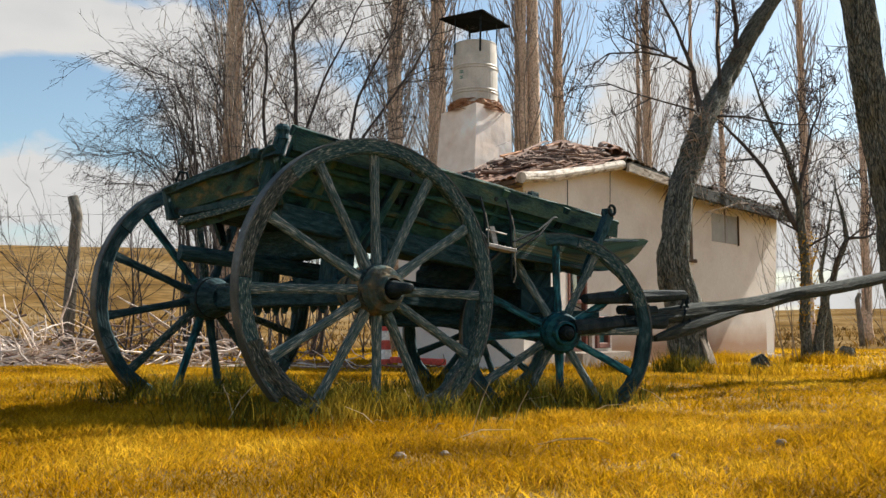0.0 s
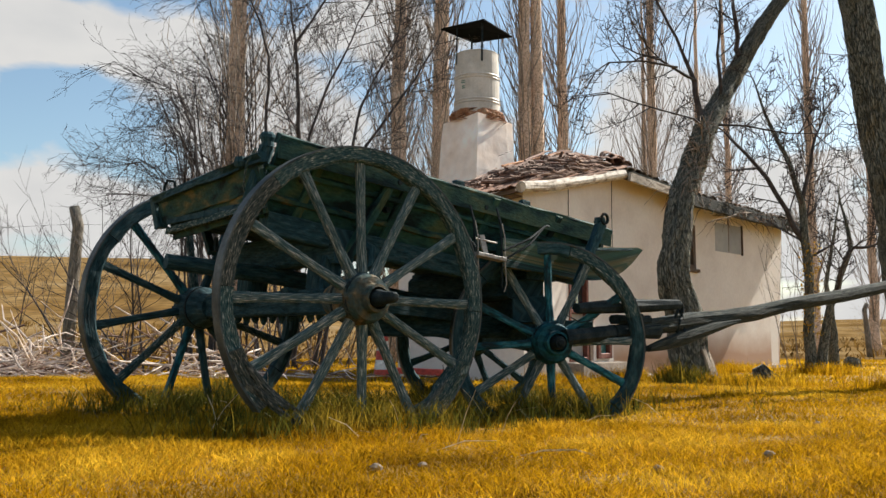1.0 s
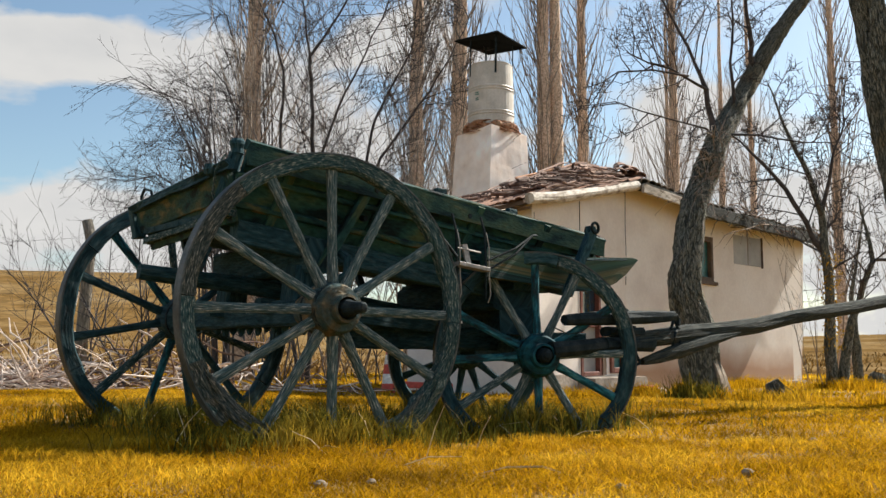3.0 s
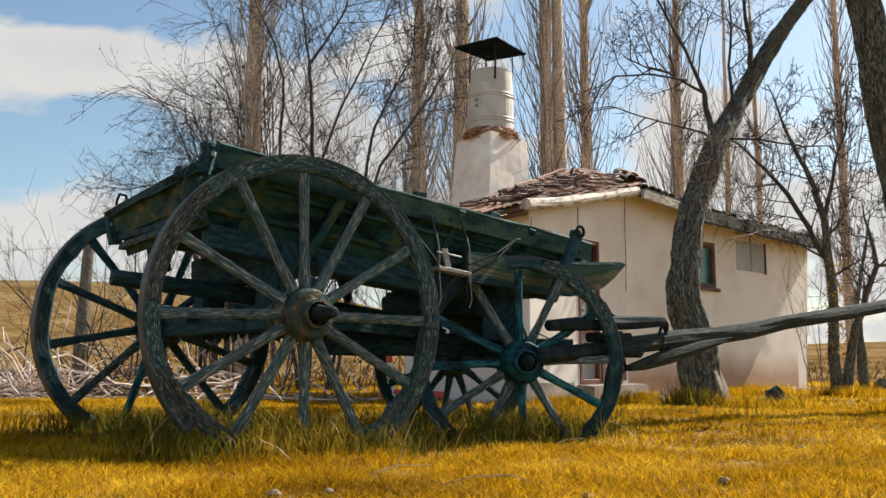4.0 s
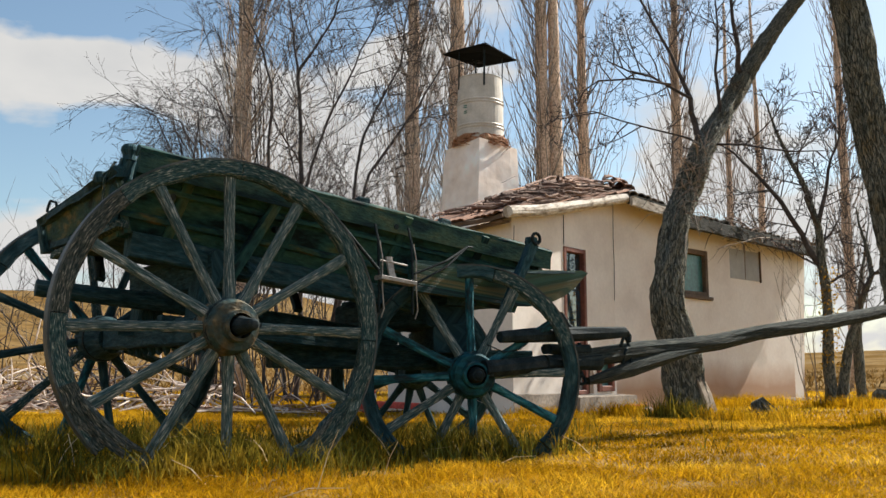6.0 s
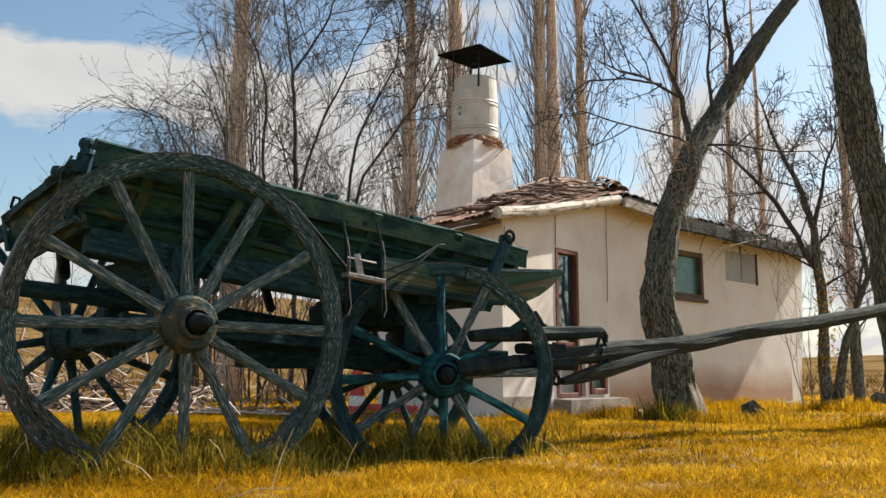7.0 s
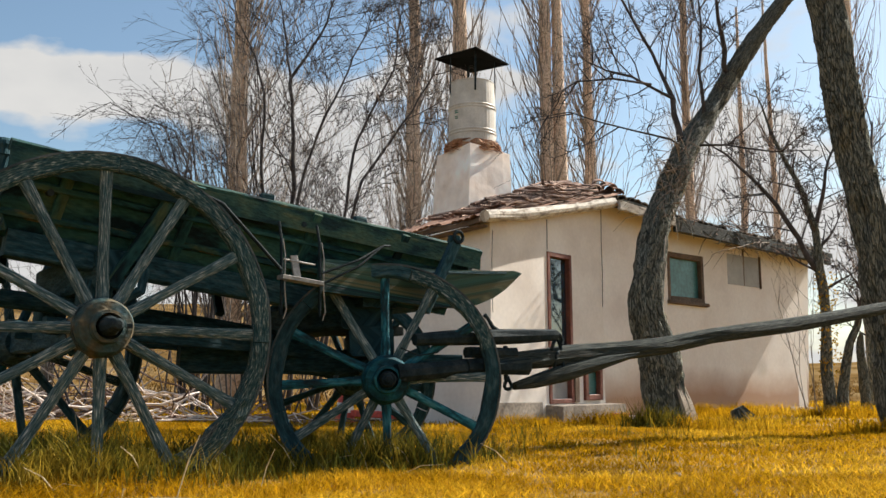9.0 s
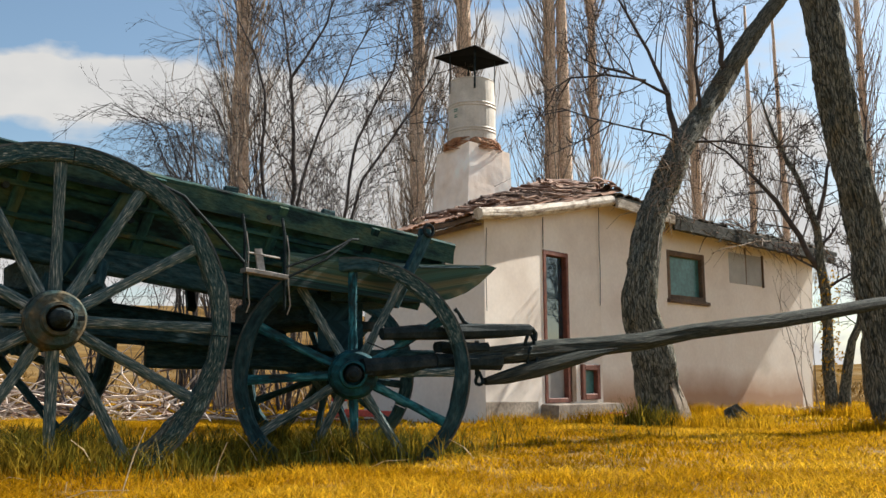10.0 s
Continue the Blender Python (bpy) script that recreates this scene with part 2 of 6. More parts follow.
TEAL = material("teal_pane", [(0.035, 0.12, 0.125), (0.06, 0.19, 0.19)], 3.0, 0.35, 0.0, 20.0)
STICK = material("brown_sticks", [(0.06, 0.035, 0.028), (0.18, 0.105, 0.078), (0.36, 0.26, 0.2)], 3.0, 0.9, 0.4, 12.0, (2.0, 9.0), vary=0.5)
RED_PAINT = material("red_paint", [(0.4, 0.04, 0.03), (0.55, 0.08, 0.05)], 6.0, 0.6, 0.1, 30.0)
WHITE_PAINT = material("white_paint", [(0.6, 0.57, 0.52), (0.78, 0.75, 0.7)], 6.0, 0.6, 0.1, 30.0)
STONE = material("pale_stone", [(0.16, 0.125, 0.085), (0.3, 0.245, 0.18)], 6.0, 0.9, 0.4, 30.0)
BUD = material("yellow_buds", [(0.4, 0.22, 0.02), (0.6, 0.38, 0.05)], 6.0, 0.7, 0.0, 30.0, glow=0.3)
GREEN_MARK = material("green_mark", [(0.05, 0.16, 0.12), (0.08, 0.2, 0.15)], 6.0, 0.6, 0.0, 30.0)


def glass_material():
    m = bpy.data.materials.new("dark_glass")
    m.use_nodes = True
    b = m.node_tree.nodes["Principled BSDF"]
    b.inputs["Base Color"].default_value = (0.015, 0.04, 0.06, 1)
    b.inputs["Roughness"].default_value, b.inputs["IOR"].default_value = 0.03, 2.2
    return m


GLASS = glass_material()
TILE = material("roof_tile", [(0.1, 0.06, 0.045), (0.22, 0.115, 0.075), (0.36, 0.2, 0.13)], 4.0, 0.9, 0.4, 40.0, vary=0.35)
MOSSY_TILE = material("mossy_tile", [(0.055, 0.05, 0.035), (0.14, 0.105, 0.07), (0.26, 0.19, 0.13)], 4.0, 0.9, 0.4, 40.0, vary=0.35)


def bark_material(name, crack, plates, lichen):
    """Long bark plates parted by dark cracks, with patches of lichen."""
    m = bpy.data.materials.new(name)
    m.use_nodes = True
    nt = m.node_tree
    b = nt.nodes["Principled BSDF"]
    tc = nt.nodes.new("ShaderNodeTexCoord")
    mp = nt.nodes.new("ShaderNodeMapping")
    mp.inputs["Scale"].default_value = (9.0, 30.0, 1.0)
    nt.links.new(tc.outputs["UV"], mp.inputs["Vector"])
    warp = nt.nodes.new("ShaderNodeTexNoise")
    warp.inputs["Scale"].default_value, warp.inputs["Detail"].default_value = 1.1, 4.0
    nt.links.new(mp.outputs["Vector"], warp.inputs["Vector"])
    bent = nt.nodes.new("ShaderNodeVectorMath")
    bent.operation = "MULTIPLY_ADD"
    nt.links.new(warp.outputs["Color"], bent.inputs[0])
    bent.inputs[1].default_value = (2.2, 2.2, 0.0)
    nt.links.new(mp.outputs["Vector"], bent.inputs[2])
    cells = nt.nodes.new("ShaderNodeTexVoronoi")
    cells.feature = "DISTANCE_TO_EDGE"
    cells.inputs["Scale"].default_value = 1.0
    nt.links.new(bent.outputs["Vector"], cells.inputs["Vector"])
    edge = nt.nodes.new("ShaderNodeMapRange")
    edge.inputs["From Min"].default_value, edge.inputs["From Max"].default_value = 0.0, 0.13
    nt.links.new(cells.outputs["Distance"], edge.inputs["Value"])
    grain = nt.nodes.new("ShaderNodeTexNoise")
    grain.inputs["Scale"].default_value, grain.inputs["Detail"].default_value = 2.6, 8.0
    grain.inputs["Roughness"].default_value = 0.65
    nt.links.new(mp.outputs["Vector"], grain.inputs["Vector"])
    ramp = nt.nodes.new("ShaderNodeValToRGB")
    ramp.color_ramp.elements[0].position, ramp.color_ramp.elements[1].position = 0.34, 0.7
    ramp.color_ramp.elements[0].color, ramp.color_ramp.elements[1].color = (*plates[0], 1), (*plates[-1], 1)
    ramp.color_ramp.elements.new(0.52).color = (*plates[1], 1)
    nt.links.new(grain.outputs["Fac"], ramp.inputs["Fac"])
    spots = nt.nodes.new("ShaderNodeTexNoise")
    spots.inputs["Scale"].default_value, spots.inputs["Detail"].default_value = 3.2, 5.0
    nt.links.new(tc.outputs["Object"], spots.inputs["Vector"])
    spread = nt.nodes.new("ShaderNodeMapRange")
    spread.inputs["From Min"].default_value, spread.inputs["From Max"].default_value = 0.55, 0.7
    spread.inputs["To Max"].default_value = 0.55
    nt.links.new(spots.outputs["Fac"], spread.inputs["Value"])
    tinted = nt.nodes.new("ShaderNodeMix")
    tinted.data_type = "RGBA"
    nt.links.new(spread.outputs["Result"], tinted.inputs["Factor"])
    nt.links.new(ramp.outputs["Color"], tinted.inputs["A"])
    tinted.inputs["B"].default_value = (*lichen, 1)
    mix = nt.nodes.new("ShaderNodeMix")
    mix.data_type = "RGBA"
    nt.links.new(edge.outputs["Result"], mix.inputs["Factor"])
    mix.inputs["A"].default_value = (*crack, 1)
    nt.links.new(tinted.outputs["Result"], mix.inputs["B"])
    nt.links.new(mix.outputs["Result"], b.inputs["Base Color"])
    b.inputs["Roughness"].default_value, b.inputs["Specular IOR Level"].default_value = 0.95, 0.2
    height = nt.nodes.new("ShaderNodeMath")
    height.operation = "MULTIPLY_ADD"
    nt.links.new(edge.outputs["Result"], height.inputs[0])
    height.inputs[1].default_value = 1.2
    nt.links.new(grain.outputs["Fac"], height.inputs[2])
    bp = nt.nodes.new("ShaderNodeBump")
    bp.inputs["Strength"].default_value, bp.inputs["Distance"].default_value = 1.0, 0.014
    nt.links.new(height.outputs["Value"], bp.inputs["Height"])
    nt.links.new(bp.outputs["Normal"], b.inputs["Normal"])
    return m


BARK = bark_material("bark", (0.046, 0.054, 0.046), ((0.087, 0.094, 0.078), (0.212, 0.21, 0.172), (0.44, 0.425, 0.36)), (0.2, 0.15, 0.065))
POPLAR_BARK = material("poplar_bark", [(0.32, 0.215, 0.145), (0.66, 0.48, 0.35), (0.84, 0.67, 0.535)], 3.0, 0.9, 0.7, 15.0, (7.0, 4.0), fine_mix=0.45)
TWIG = material("twigs", [(0.16, 0.125, 0.1), (0.34, 0.275, 0.22)], 5.0, 0.9, 0.0, 20.0)
DARK_TWIG = material("dark_twigs", [(0.028, 0.025, 0.027), (0.085, 0.071, 0.067)], 5.0, 0.9, 0.0, 20.0)
DEAD_STICK = material("dead_sticks", [(0.4, 0.32, 0.27), (0.6, 0.51, 0.45), (0.74, 0.66, 0.6)], 5.0, 0.9, 0.2, 20.0, vary=0.35)
PALE_STRAW = material("pale_straw", [(0.55, 0.43, 0.25), (0.72, 0.6, 0.42)], 5.0, 0.7, 0.0, 20.0, glow=0.2)
GRASS = material("dry_grass", [(0.195, 0.104, 0.004), (0.41, 0.224, 0.006), (0.62, 0.395, 0.03)], 1.2, 0.6, 0.0, 30.0, glow=0.5, fine_mix=0.3, island=0.6)
TALL_GRASS = material("tall_grass", [(0.028, 0.042, 0.012), (0.11, 0.1, 0.014), (0.36, 0.24, 0.026)], 5.0, 0.45, 0.0, 30.0, glow=0.35, island=0.6)
SOIL = material("soil", [(0.12, 0.068, 0.008), (0.2, 0.115, 0.013), (0.29, 0.175, 0.028)], 0.8, 0.95, 0.6, 25.0)
FIELD = material("scrubby_field", [(0.05, 0.033, 0.017), (0.14, 0.084, 0.03), (0.18, 0.12, 0.054), (0.21, 0.155, 0.09)], 0.09, 0.95, 0.0, 0.9, spread=(0.26, 0.72), fine_mix=0.45, spec=0.0)
SCRUB = material("dry_scrub", [(0.07, 0.04, 0.014), (0.2, 0.112, 0.026), (0.29, 0.18, 0.07)], 0.15, 0.8, 0.0, 5.0, spread=(0.35, 0.65), glow=0.3, island=0.5)
ZINC = material("painted_drum", [(0.5, 0.46, 0.4), (0.68, 0.63, 0.56)], 5.0, 0.55, 0.15, 40.0, fine_mix=0.08)
RUST = material("rust", [(0.2, 0.08, 0.035), (0.42, 0.2, 0.1), (0.5, 0.3, 0.17)], 9.0, 0.9, 0.5, 60.0, vary=0.3)
CAP_IRON = material("cap_iron", [(0.003, 0.004, 0.004), (0.006, 0.008, 0.008)], 6.0, 0.95, 0.1, 60.0, spec=0.1)
RED_WOOD = material("red_brown_paint", [(0.1, 0.03, 0.02), (0.2, 0.065, 0.04)], 8.0, 0.7, 0.3, 40.0)
BROWN_WOOD = material("brown_frame_wood", [(0.07, 0.045, 0.03), (0.17, 0.11, 0.07)], 6.0, 0.8, 0.3, 40.0)


# ---- mesh building ----
class Build:
    """Collects vertices, faces and lengthwise texture coordinates of one mesh."""

    def __init__(self):
        self.v, self.f, self.uv = [], [], []

    def ring_strip(self, rings, caps=True, lengths=None, closed=True):
        base, n = len(self.v), len(rings[0])
        for r in rings:
            self.v.extend(tuple(p) for p in r)
        per = [0.0]
        wide = max((rings[0], rings[len(rings) // 2], rings[-1]), key=lambda r: (Vector(r[0]) - Vector(r[n // 2])).length)
        for k in range(n):
            per.append(per[-1] + (Vector(wide[(k + 1) % n]) - Vector(wide[k])).length)
        if lengths is None:
            lengths = [0.0]
            for a, b in zip(rings, rings[1:]):
                lengths.append(lengths[-1] + (sum((Vector(p) for p in b), Vector()) / n - sum((Vector(p) for p in a), Vector()) / n).length)
        for i in range(len(rings) - 1):
            for k in range(n if closed else n - 1):
                a, b = base + i * n + k, base + i * n + (k + 1) % n
                self.f.append((a, b, b + n, a + n))
                self.uv.append([(lengths[i], per[k]), (lengths[i], per[k + 1]), (lengths[i + 1], per[k + 1]), (lengths[i + 1], per[k])])
        if caps and closed:
            self.f.append(tuple(base + k for k in reversed(range(n))))
            self.uv.append([(0.0, 0.02 * k) for k in range(n)])
            last = base + (len(rings) - 1) * n
            self.f.append(tuple(last + k for k in range(n)))
            self.uv.append([(0.0, 0.02 * k) for k in range(n)])
        return self

    def tube(self, pts, radii, n=8, caps=True, wob=0.0):
        pts = [Vector(p) for p in pts]
        rings, side = [], None
        for i, p in enumerate(pts):
            d = (pts[min(i + 1, len(pts) - 1)] - pts[max(i - 1, 0)]).normalized()
            if side is None:
                side = d.orthogonal().normalized()
            side = (side - d * side.dot(d)).normalized()
            up = d.cross(side)
            r = radii[i] if hasattr(radii, "__len__") else radii
            ring = []
            for k in range(n):
                a = 2 * math.pi * k / n
                q = r * (1 + (wob * noise.noise(p * 3.1 + Vector((math.cos(a) * 1.7, math.sin(a) * 1.7, k * 0.01))) if wob else 0))
                ring.append(p + side * (math.cos(a) * q) + up * (math.sin(a) * q))
            rings.append(ring)
        return self.ring_strip(rings, caps)

    def beam(self, p0, p1, w, h, up=(0, 0, 1), ch=0.12, segs=1, bend=0.0, taper=1.0, wob=0.0):
        """A squared timber with chamfered edges from p0 to p1; w across, h along up."""
        p0, p1, up = Vector(p0), Vector(p1), Vector(up)
        d = (p1 - p0).normalized()
        side = d.cross(up).normalized()
        up = side.cross(d)
        c = ch * min(w, h)
        prof = [(w / 2 - c, -h / 2), (w / 2, -h / 2 + c), (w / 2, h / 2 - c), (w / 2 - c, h / 2), (-w / 2 + c, h / 2), (-w / 2, h / 2 - c), (-w / 2, -h / 2 + c), (-w / 2 + c, -h / 2)]
        rings = []
        for i in range(segs + 1):
            t = i / segs
            s = 1 + (taper - 1) * t
            q = p0.lerp(p1, t) + up * (bend * 4 * t * (1 - t))
            ring = []
            for k, (a, b) in enumerate(prof):
                j = wob * noise.noise(q * 5 + Vector((a * 9, b * 9, k))) if wob else 0
                ring.append(q + side * (a * s + j) + up * (b * s + j * 0.7))
            rings.append(ring)
        return self.ring_strip(rings)

    def lathe(self, profile, m=Matrix(), n=20, wob=0.0, start=0.0, sweep=2 * math.pi, caps=True):
        """Turns (radius, height) pairs round the z axis of m."""
        rings = []
        full = abs(sweep - 2 * math.pi) < 1e-6
        cnt = n if full else n + 1
        for r, h in profile:
            ring = []
            for k in range(cnt):
                a = start + sweep * k / n
                q = r * (1 + (wob * noise.noise(Vector((math.cos(a) * 2, math.sin(a) * 2, h * 4))) if wob else 0))
                ring.append(m @ Vector((q * math.cos(a), q * math.sin(a), h)))
            rings.append(ring)
        return self.ring_strip(rings, caps and full, closed=full)

    def prism(self, poly, m, thick):
        """A plate: a polygon in the xy plane of m, thick along its z."""
        a = [m @ Vector((x, y, 0)) for x, y in poly]
        b = [m @ Vector((x, y, thick)) for x, y in poly]
        return self.ring_strip([a, b])

    def hexa(self, lo, hi):
        """A block from four corners below and four above, in the same order."""
        return self.ring_strip([[Vector(p) for p in lo], [Vector(p) for p in hi]])

    def mesh(self, name, mat, smooth=False):
        me = bpy.data.meshes.new(name)
        me.from_pydata([tuple(p) for p in self.v], [], self.f)
        lay = me.uv_layers.new(name="UVMap")
        lay.data.foreach_set("uv", [c for face in self.uv for p in face for c in p])
        me.materials.append(mat)
        if smooth:
            me.polygons.foreach_set("use_smooth", [True] * len(me.polygons))
        me.validate()
        bm = bmesh.new()
        bm.from_mesh(me)
        bmesh.ops.recalc_face_normals(bm, faces=bm.faces)
        bm.to_mesh(me)
        bm.free()
        return me


def part(name, build, mat, parent, label="", smooth=False, m=None):
    ob = new(name, build if isinstance(build, bpy.types.Mesh) else build.mesh(name, mat, smooth))
    ob.parent = parent
    if m is not None:
        ob.matrix_basis = m
    return tagged(ob, label)


def thing(name, label, category, m=Matrix(), group="", kind=""):
    ob = new(name)
    ob.matrix_world = m
    ob.empty_display_size = 0.2
    return tagged(ob, label, category, group, kind)


def single(name, build, mat, label, category, group="", kind="", smooth=False, m=None):
    ob = new(name, build.mesh(name, mat, smooth))
    if m is not None:
        ob.matrix_world = m
    return tagged(ob, label, category, group, kind)


rnd = random.Random(7)


def ground_z(x, y):
    near = max(0.0, 1.0 - math.hypot(x, y - 5) / 14.0)
    left = min(1.0, max(0.0, (-x + 0.3) / 2.5)) * min(1.0, max(0.0, (9 - abs(y - 6)) / 5))
    z = 0.065 * min(1.0, max(0.0, (10.5 - y) / 3.0)) * min(1.0, max(0.0, (14 - abs(x)) / 8)) + 0.055 * left + 0.03 * noise.noise(Vector((x * 0.5, y * 0.5, 0.3))) * near + 0.012 * noise.noise(Vector((x * 2.2, y * 2.2, 1.3))) * near
    z += 0.05 * math.exp(-((x + 0.28) * 0.741 + (y - 4.065) * 0.672) ** 2 / 0.2 - ((x + 0.28) * -0.672 + (y - 4.065) * 0.741) ** 2 / 0.05)
    z += 0.035 * max(0.0, noise.noise(Vector((x * 1.3, y * 0.9, 6.1)))) * min(1.0, max(0.0, (y - 5.0) / 2)) * min(1.0, max(0.0, (13 - y) / 2))
    far = math.hypot(x, y)
    if far > 26:
        az = math.degrees(math.atan2(x, y))
        rise = 0.023 + 0.062 * min(1.0, max(0.0, (4 - az) / 16.0)) + 0.004 * noise.noise(Vector((az * 0.09, 0, 0)))
        k = min(1.0, (far - 26) / 110.0)
        z += rise * min(far, 150.0) * k * k * (3 - 2 * k) if far < 2000 else rise * 150
    return z


# ---- ground ----
def make_ground():
    b = Build()
    radii = [0.0] + [0.35 * 1.085 ** k for k in range(112)]
    n = 144
    cx, cy = 0.6, 5.5
    vs, fs = [], []
    for r in radii:
        for k in range(n):
            a = 2 * math.pi * k / n
            x, y = cx + r * math.cos(a), cy + r * math.sin(a)
            vs.append((x, y, ground_z(x, y)))
    for i in range(len(radii) - 1):
        for k in range(n):
            a, c = i * n + k, i * n + (k + 1) % n
            fs.append((a, c, c + n, a + n))
    me = bpy.data.meshes.new("ground")
    me.from_pydata(vs, [], fs)
    me.polygons.foreach_set("use_smooth", [True] * len(fs))
    me.materials.append(SOIL)
    me.materials.append(FIELD)
    me.polygons.foreach_set("material_index", [1 if radii[k // n] > 17 else 0 for k in range(len(fs))])
    ob = new("ground", me)
    return tagged(ob, "golden dry grassland with low hills in the distance", "ground", kind="structure")


ground = make_ground()


# ---- the wagon ----
CX, CY = Vector((0.741, 0.672, 0)).normalized(), Vector((-0.672, 0.741, 0)).normalized()
CART = Matrix(((CX.x, CY.x, 0, -0.283), (CX.y, CY.y, 0, 4.065), (0, 0, 1, 0), (0, 0, 0, 1)))
wagon = thing("wagon", "old dark green wooden farm wagon with weathered wheels in the grass", "wagon", CART)
MID = 0.75


def felloe_mesh(R, thick, width, sweep, wob):
    b = Build()
    rings = []
    n = 10
    for k in range(n + 1):
        a = -sweep / 2 + sweep * k / n
        swell = 1 + 0.06 * math.cos(3 * a / sweep * math.pi)
        ri, ro = R - thick * swell, R
        w = width / 2
        c = 0.011
        ring = []
        for q, (r, z) in enumerate(((ri + c, -w), (ro, -w), (ro, w), (ri + c, w), (ri, w - c), (ri, -w + c))):
            j = wob * noise.noise(Vector((a * 9, q * 3.1, R)))
            ring.append(Vector(((r + j) * math.cos(a), (r + j) * math.sin(a), z + j)))
        rings.append(ring)
    return b.ring_strip(rings)


def make_wheel(R, rim, hub_r, m, paint, hub_mat, turn, name_label, seed, spoke_paint=None, bare=(), nose=0.2, gap=()):
    """Axis along local z, outwards. The hub carries spokes, felloes, iron tyre, bands and axle end."""
    rr = random.Random(seed)
    hub = Build().lathe([(0.0, -0.2), (hub_r * 0.66, -0.2), (hub_r * 0.72, -0.15), (hub_r * 0.93, -0.08), (hub_r, -0.03), (hub_r * 1.01, 0.03), (hub_r * 0.95, 0.07), (hub_r * 0.84, 0.1), (hub_r * 0.58, 0.106), (hub_r * 0.55, 0.115), (hub_r * 0.53, 0.15), (hub_r * 0.43, 0.153), (hub_r * 0.41, 0.1), (0.0, 0.1)], n=32, wob=0.025)
    w = part("wheel", hub, hub_mat, wagon, name_label, smooth=False, m=m)
    spoke = Build()
    r0, r1 = hub_r * 0.8, R - rim + 0.012
    rings = []
    for t, wd, dp in ((0, 0.05, 0.05), (0.12, 0.05, 0.046), (0.3, 0.041, 0.036), (0.7, 0.043, 0.032), (0.92, 0.05, 0.032), (1, 0.052, 0.03)):
        r = r0 + (r1 - r0) * t
        z = 0.018 * (1 - t)
        ring = []
        for k in range(8):
            a = 2 * math.pi * (k + 0.5) / 8
            ca, sa = math.cos(a), math.sin(a)
            e = 0.78
            ring.append(Vector((r, 0.5 * wd * math.copysign(abs(ca) ** e, ca) + 0.0025 * noise.noise(Vector((r * 8, k, R))), z + 0.5 * dp * math.copysign(abs(sa) ** e, sa))))
        rings.append(ring)
    spoke.ring_strip(rings)
    meshes = {}
    for k in range(12):
        mat = spoke_paint[k % len(spoke_paint)] if spoke_paint else paint
        if mat.name not in meshes:
            meshes[mat.name] = spoke.mesh("spoke", mat)
        a = turn + k * math.pi / 6 + rr.uniform(-0.022, 0.022)
        part("spoke", meshes[mat.name], mat, w, m=Matrix.Rotation(a, 4, "Z") @ Matrix.Rotation(rr.uniform(-0.012, 0.012), 4, "Y"))
    fel = {}
    for k in range(6):
        mat = bare[k] if bare else paint
        if mat.name not in fel:
            fel[mat.name] = felloe_mesh(R - 0.008, rim, 0.06, math.radians(59.75), 0.004).mesh("felloe", mat)
        if gap:
            sweep = (360 - gap[1] + gap[0]) / 6
            fm = felloe_mesh(R - 0.008, rim, 0.06, radians(sweep - 0.3), 0.005)
            part("felloe", fm, mat, w, m=Matrix.Rotation(radians(gap[1] + sweep * (k + 0.5)), 4, "Z"))
            continue
        part("felloe", fel[mat.name], mat, w, m=Matrix.Rotation(turn + (k + 0.5) * math.pi / 3 + 0.26, 4, "Z") @ Matrix.Translation((rr.uniform(-0.003, 0.003), rr.uniform(-0.003, 0.003), rr.uniform(-0.003, 0.003))))
    ty = Build().lathe([(R - 0.008, -0.032), (R, -0.032), (R, 0.032), (R - 0.008, 0.032), (R - 0.008, -0.032)], n=72, caps=False, start=radians(gap[1] - 4) if gap else 0.0, sweep=radians(360 - gap[1] + gap[0] + 6) if gap else 2 * math.pi)
    part("tyre", ty, TYRE_IRON, w, "thin worn iron tyre")
    for h in (0.052, -0.062):
        band = Build().lathe([(hub_r * 0.9, h - 0.012), (hub_r * 0.985, h - 0.012), (hub_r * 0.965, h + 0.012), (hub_r * 0.9, h + 0.012)], n=28, caps=False)
        part("hub_band", band, IRON, w, "iron hub band")
    end = Build().lathe([(0.0, 0.05), (hub_r * 0.33, 0.06), (hub_r * 0.33, 0.16), (hub_r * 0.25, 0.2), (hub_r * 0.2, nose), (hub_r * 0.12, nose + 0.012), (0.0, nose + 0.014)], n=12, wob=0.05)
    end.beam((hub_r * 0.2, 0.0, 0.13), (hub_r * 0.75, 0.004, 0.138), 0.018, 0.014)
    part("axle_end", end, IRON, w, "dark iron axle end with linch pin")
    return w


def wheel_pose(x, y, z, out, lean=0.0):
    """In the wagon's own axes: centre, outward direction (degrees from -y, turned about z), lean of the top outwards."""
    base = Matrix.Translation((x, y, z)) @ Matrix.Rotation(radians(out), 4, "Z")
    axes = Matrix(((1, 0, 0, 0), (0, 0, -1, 0), (0, 1, 0, 0), (0, 0, 0, 1)))
    return base @ Matrix.Rotation(radians(lean), 4, "X") @ axes


right_rear = make_wheel(0.675, 0.064, 0.114, wheel_pose(-0.022, 0.01, 0.667, -4.5, 0), GREY_WOOD, HUB_BROWN, radians(0), "grey weathered large rear wheel", 1, [SPOKE_WOOD], [GREY_WOOD, GREY_WOOD, GREY_WOOD, GREY_WOOD, BARE_WOOD, GREY_WOOD], nose=0.27, gap=(222, 311))


